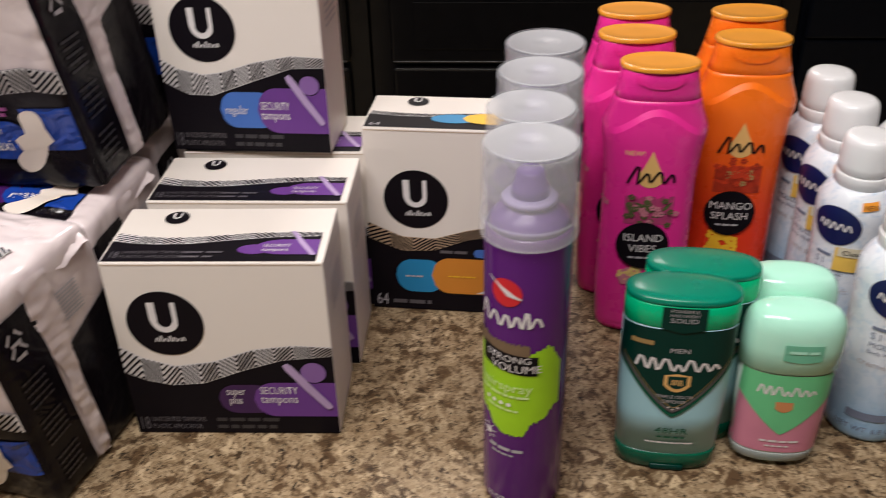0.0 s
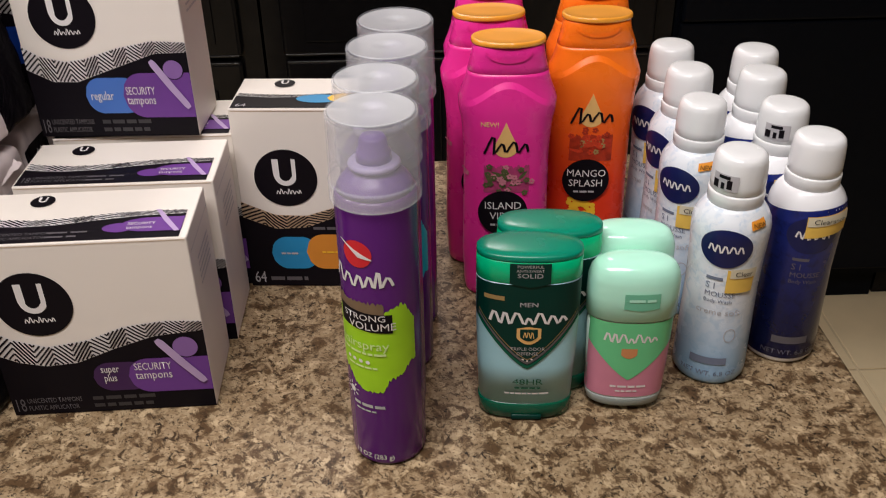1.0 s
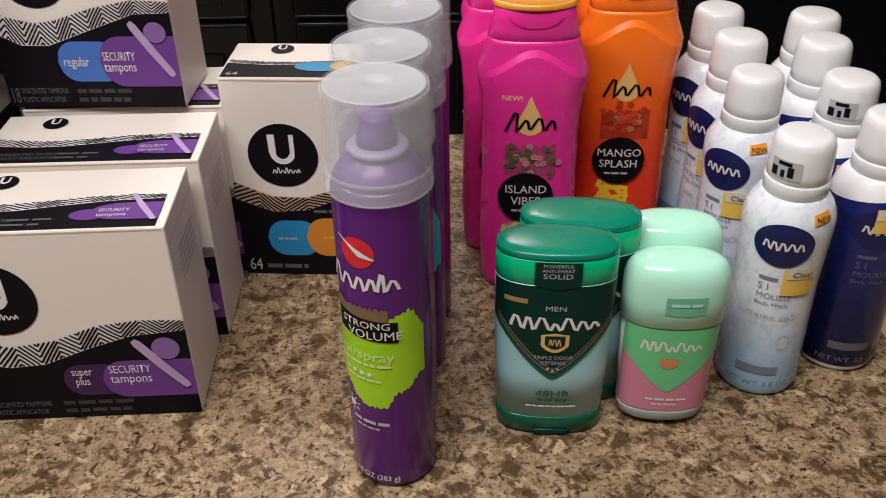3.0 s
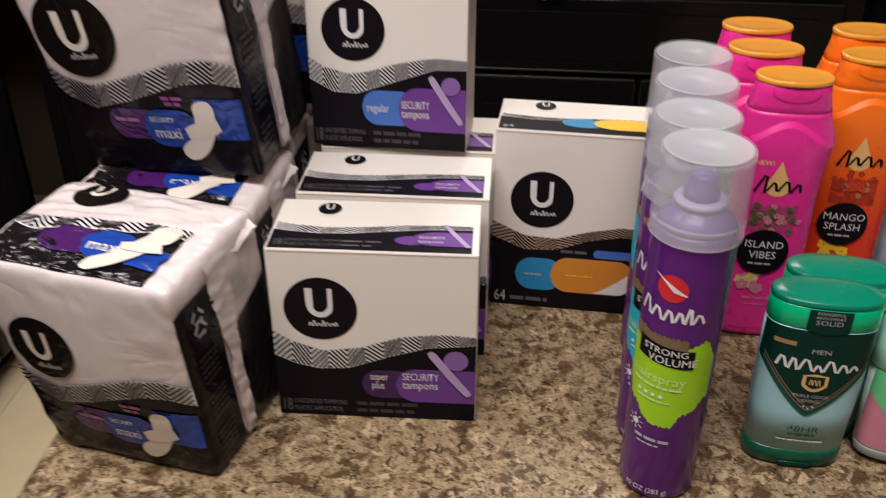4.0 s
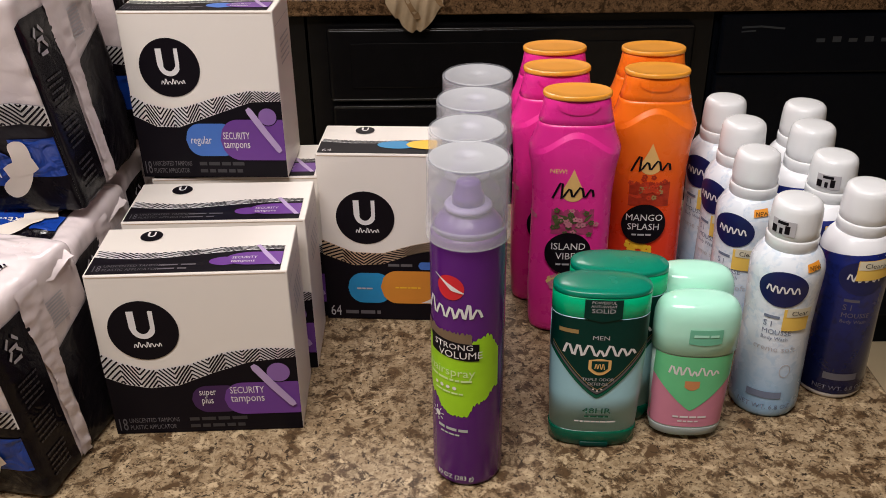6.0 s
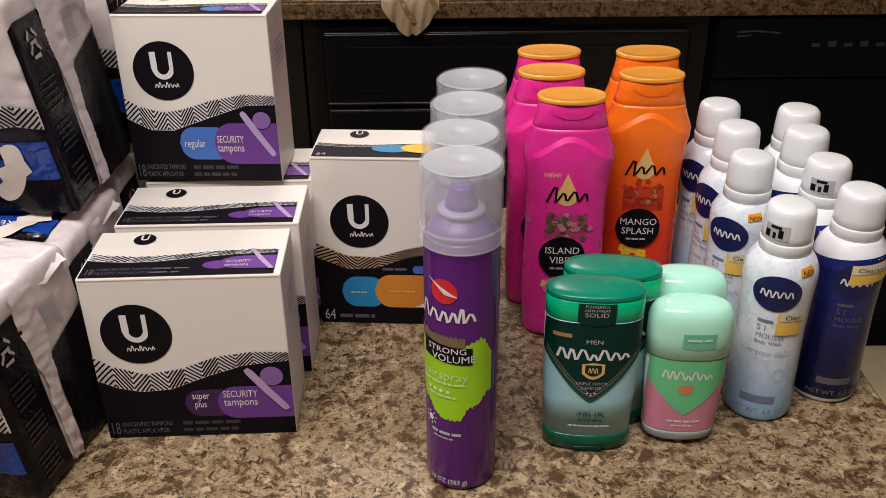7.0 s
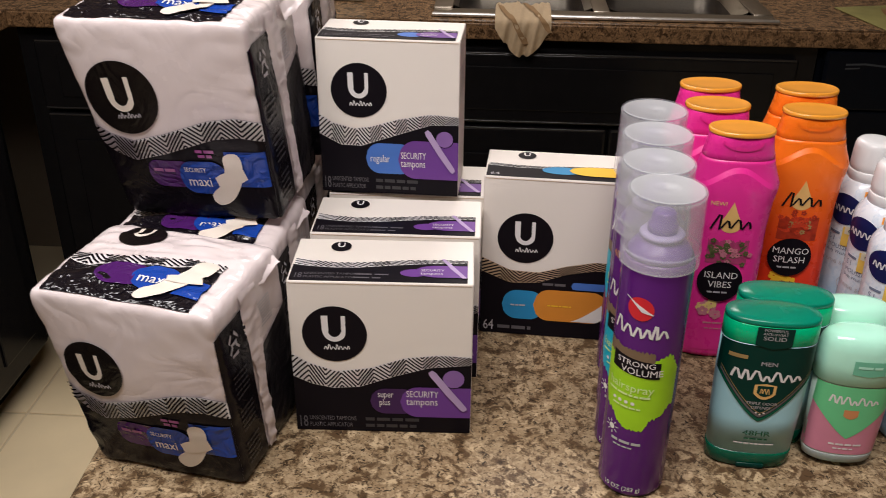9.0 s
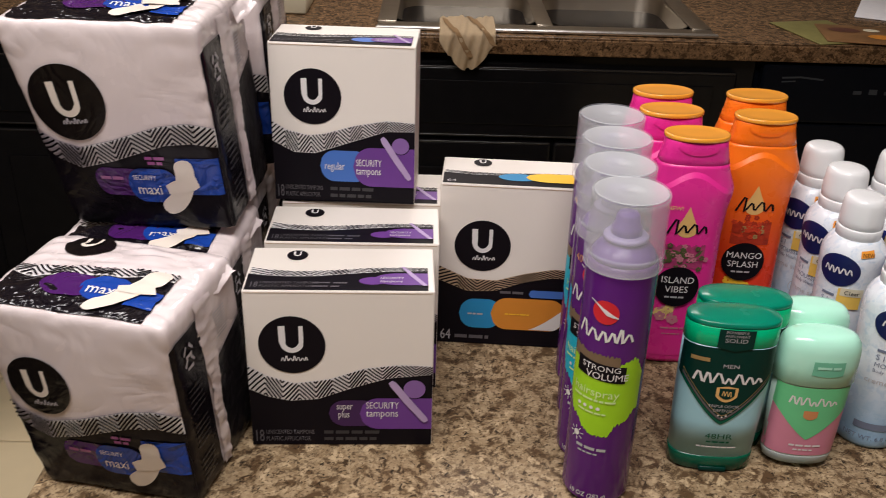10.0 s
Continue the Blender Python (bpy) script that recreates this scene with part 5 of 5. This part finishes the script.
def mint_stick(m):
    t = thing("deodorant_stick", "mint-capped deodorant stick with pink and green label", "deodorant", m, "mint deodorant sticks")
    E = 2.35
    part("knob", loft([(0.0006, 0.0095, 0.0070), (0.002, 0.0110, 0.0085), (0.0090, 0.0110, 0.0085)], 2.0, 28), M_MINT, t, "mint turning knob")
    part("shell", loft([(0.0040, 0.0235, 0.0135), (0.006, 0.0268, 0.0152), (0.012, 0.0278, 0.0158), (0.0135, 0.0276, 0.0156)], E), M_CLEARBODY, t, "clear plastic foot")
    secs = [(0.0136, 0.0277, 0.0157), (0.04, 0.0288, 0.0164), (0.0805, 0.0298, 0.0169)]
    part("body", loft(secs, E), M_MINTSHELL, t, "pale translucent shell")
    part("rose_label", strip(face(secs, E), -0.0283, 0.0283, 0.0145, 0.0800, 0.0002, 70, 8), M_ROSE, t, "rose printed label")
    part("cap", loft([(0.0806, 0.0302, 0.0172), (0.0813, 0.0312, 0.0179), (0.098, 0.0316, 0.0182), (0.109, 0.0313, 0.0180), (0.115, 0.0298, 0.0168), (0.1195, 0.0268, 0.0145), (0.1218, 0.0225, 0.0115), (0.1230, 0.0150, 0.0070), (0.1232, 0.006, 0.003)], 2.3), M_MINT, t, "glossy mint cap")
    F = face(secs, E)
    part("green_shield", strip(F, -0.0285, 0.0285, lambda u: 0.0305 + 0.027 * (abs(u) / 0.0264) ** 1.2, 0.0800, 0.0005, 70, 8), M_LEAFGREEN, t, "green shield-shaped label")
    C = face([(0.0813, 0.0312, 0.0179), (0.100, 0.0316, 0.0182), (0.109, 0.0313, 0.0180), (0.115, 0.0298, 0.0168)], 2.3)
    bd = part("badge", strip(C, -0.0080, 0.0160, lambda u: 0.0910 + 0.12 * abs(u - 0.004), 0.1045, 0.0006, 16, 4), M_MINTDARK, t, "darker mint badge")
    part("small_print", small_print(C, -0.005, 0.0130, 0.0985, 0.0022, 0.0010, 2), M_MINT, bd)
    part("brand_bar", bars(F, -0.0190, 0.0180, 0.0635, 0.0074, 0.0008, 0.0, (0, 1, 2, 4), n=7), M_WHITEINK, t, "plain white printed bar")
    part("coral_emblem", strip(F, -0.0065, 0.0045, lambda u: 0.0500 + 0.003 * (abs(u + 0.001) / 0.0055) ** 2, 0.0585, 0.0008, 12), M_CORAL, t)
    part("small_print", small_print(F, -0.012, 0.013, 0.0235, 0.0018, 0.0006, 3), M_WHITEINK, t)
    part("small_print", small_print(F, -0.008, 0.009, 0.0195, 0.0014, 0.0006, 4), M_WHITEINK, t)
    return t


w1 = mint_stick(sized(pose(0.2437, 0.5385, 0, 0, 0, -8), 1.026, 1.030))
copy_thing(w1, sized(pose(0.2497, 0.5755, 0, 0, 0, -8), 1.026, 1.030))


# ---------------------------------------------------------------- mousse cans
MOUSSE = [(0.0006, 0.0225), (0.0012, 0.0250), (0.004, 0.0266), (0.010, 0.0270), (0.045, 0.0262), (0.080, 0.0256), (0.106, 0.0264), (0.121, 0.0272), (0.128, 0.0272), (0.133, 0.0262), (0.138, 0.0238), (0.1420, 0.0208), (0.144, 0.0192)]


def mousse_can(label, m, blue, tag_cap=False):
    t = thing("mousse_can", label, "spray can", m, "navy mousse cans" if blue else "pale blue mousse cans")
    prof = [(r, z) for z, r in MOUSSE]

    def F(u, v, o):
        r = lines(MOUSSE, v) + o
        a = u / 0.0265
        return Vector((r * math.sin(a), -r * math.cos(a), v))
    if blue:
        part("body", lathe(prof, 48), M_SHOULDER, t, "white can with navy wrap")
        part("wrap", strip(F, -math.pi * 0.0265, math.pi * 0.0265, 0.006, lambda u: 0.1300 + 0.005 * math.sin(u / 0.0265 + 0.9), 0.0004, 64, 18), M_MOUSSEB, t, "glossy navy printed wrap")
    else:
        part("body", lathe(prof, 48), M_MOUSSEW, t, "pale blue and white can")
    part("collar", lathe([(0.0178, 0.1420), (0.0190, 0.1425), (0.0193, 0.1520), (0.0190, 0.1530), (0.0184, 0.1533)], 40), M_WHITECAP, t, "white cap collar")
    part("cap", lathe([(0.0181, 0.1534), (0.0185, 0.1538), (0.0186, 0.160), (0.0183, 0.168), (0.0178, 0.1745), (0.0169, 0.1780), (0.0150, 0.1799), (0.0125, 0.1805), (0.006, 0.1806), (0.0006, 0.1806)], 40), M_WHITECAP, t, "frosted white cap")
    lo = 0.0 if not blue else -0.004
    part("oval_emblem", disc(F, 0.0, 0.1180 + lo, 0.0178, 0.0148, 0.0007, 36, 6), M_NAVY, t, "navy oval emblem")
    part("brand_bar", bars(F, -0.0115, 0.0120, 0.1150 + lo, 0.0060, 0.0011, tall=(0, 1, 2, 3, 4), n=5), M_WHITEINK, t, "plain white printed bar")
    tx = M_SKYTEXT if not blue else M_INKGREY
    part("lettering", words(F, "S I", -0.0105, 0.0850, 0.0074, 0.0006), tx, t)
    part("lettering", words(F, "MOUSSE", -0.0105, 0.0785, 0.0060, 0.0006), tx, t)
    part("small_print", small_print(F, -0.0105, 0.004, 0.0925, 0.0024, 0.0006, 2), tx, t)
    part("lettering", words(F, "Body Wash", -0.0105, 0.0735, 0.0044, 0.0006), tx, t)
    if not blue:
        part("lettering", words(F, "creme soft", -0.0150, 0.0635, 0.0068, 0.0006, widen=1.1), M_INKGREYL, t)
        part("new_tag", strip(F, 0.0150, 0.0270, lambda u: 0.1330 + 0.1 * (u - 0.015), lambda u: 0.1385 + 0.1 * (u - 0.015), 0.0012, 6, 2), M_NEWTAG, t, "orange printed tag")
        part("lettering", words(F, "NEW", 0.0162, 0.1342, 0.0046, 0.0018), M_INK, t)
        part("ring_print", stroke(F, [(0.0125 + 0.0042 * math.cos(a), 0.046 + 0.0056 * math.sin(a)) for a in [2 * math.pi * i / 20 for i in range(20)]], 0.0006, 0.0005, closed=True), M_INKGREYL, t)
        st = part("price_sticker", strip(F, 0.0035, 0.0235, 0.0830, lambda u: 0.1020, 0.0011, 10, 3), M_STICKER, t, "yellow price sticker")
        part("sticker_top", strip(F, 0.0055, 0.0240, 0.0955, 0.1030, 0.0015, 10), M_CREAM, st)
        part("lettering", words(F, "Clear", 0.0085, 0.0972, 0.0056, 0.0019), M_INK, st)
    else:
        st = part("price_sticker", strip(F, -0.0060, 0.0250, lambda u: 0.1130 + 0.12 * u, lambda u: 0.1300 + 0.10 * u, 0.0014, 16, 3), M_STICKER, t, "yellow price sticker")
        part("sticker_top", strip(F, -0.0055, 0.0250, lambda u: 0.1225 + 0.10 * u, lambda u: 0.1297 + 0.10 * u, 0.0018, 16), M_CREAM, st)
        part("lettering", words(F, "Clearance", -0.002, 0.1245, 0.0056, 0.0022), M_INK, st)
    part("print_bar", strip(F, -0.0135, 0.0130, 0.0200, 0.0262, 0.0006, 14), M_SKYTEXT if not blue else M_INKGREY, t, "grey printed bar")
    part("lettering", words(F, "NET WT. 6.8 OZ.", -0.0200, 0.0100, 0.0058, 0.0006), tx, t)
    if tag_cap:
        C = lambda u, v, o: Vector(((0.0186 + o) * math.sin(u / 0.0186), -(0.0186 + o) * math.cos(u / 0.0186), v))
        s = part("cap_sticker", strip(C, -0.0170, 0.0010, 0.1575, 0.1690, 0.0008, 12, 2), M_INKGREYL, t, "grey and black cap sticker")
        for a, b, c, d in ((-0.0165, -0.0125, 0.1583, 0.1640), (-0.0125, -0.0045, 0.1658, 0.1682), (-0.0105, -0.0080, 0.1583, 0.1630), (-0.0065, -0.0030, 0.1590, 0.1655)):
            part("sticker_print", strip(C, a, b, c, d, 0.0010, 4), M_INK, s)
    return t


mousse_can("pale blue mousse can with white cap and yellow sticker", sized(pose(0.3222, 0.5706, 0, 0, 0, -25), 1.028, 1.040), False, True)
l2 = mousse_can("pale blue mousse can with frosted white cap", sized(pose(0.3263, 0.6622, 0, 0, 0, -48), 1.028, 1.040), False)
copy_thing(l2, sized(pose(0.3312, 0.7110, 0, 0, 0, -66), 1.028, 1.040))
copy_thing(l2, sized(pose(0.3347, 0.7687, 0, 0, 0, -58), 1.028, 1.040))
n1 = mousse_can("navy mousse can with white cap and clearance sticker", sized(pose(0.3871, 0.5892, 0, 0, 0, -10), 1.028, 1.040), True)
mousse_can("navy mousse can with a sticker on its white cap", sized(pose(0.3863, 0.6480, 0, 0, 0, -10), 1.028, 1.040), True, True)
copy_thing(n1, sized(pose(0.3868, 0.6956, 0, 0, 0, -40), 1.028, 1.040))
copy_thing(n1, sized(pose(0.4014, 0.7470, 0, 0, 0, -50), 1.028, 1.040))


# ---------------------------------------------------------------- floor tiles
floor_ob = bpy.data.objects["floor"]
tile_mesh = None
TS = 0.45
for i in range(-4, 8):
    for j in range(-6, 6):
        x, y = i * TS - 0.08, j * TS + 0.10
        if tile_mesh is None:
            ob = part("tile", boxes((-TS / 2 + 0.003, TS / 2 - 0.003, -TS / 2 + 0.003, TS / 2 - 0.003, -0.0035, 0.0), bevel=0.0015, seg=1), M_TILE, floor_ob, smooth=False)
            tile_mesh = ob.data
        else:
            ob = new("tile", tile_mesh)
            ob.parent = floor_ob
        ob.matrix_basis = pose(0, 0, FLOOR, 0, 0, -4.2) @ pose(x, y, 0)
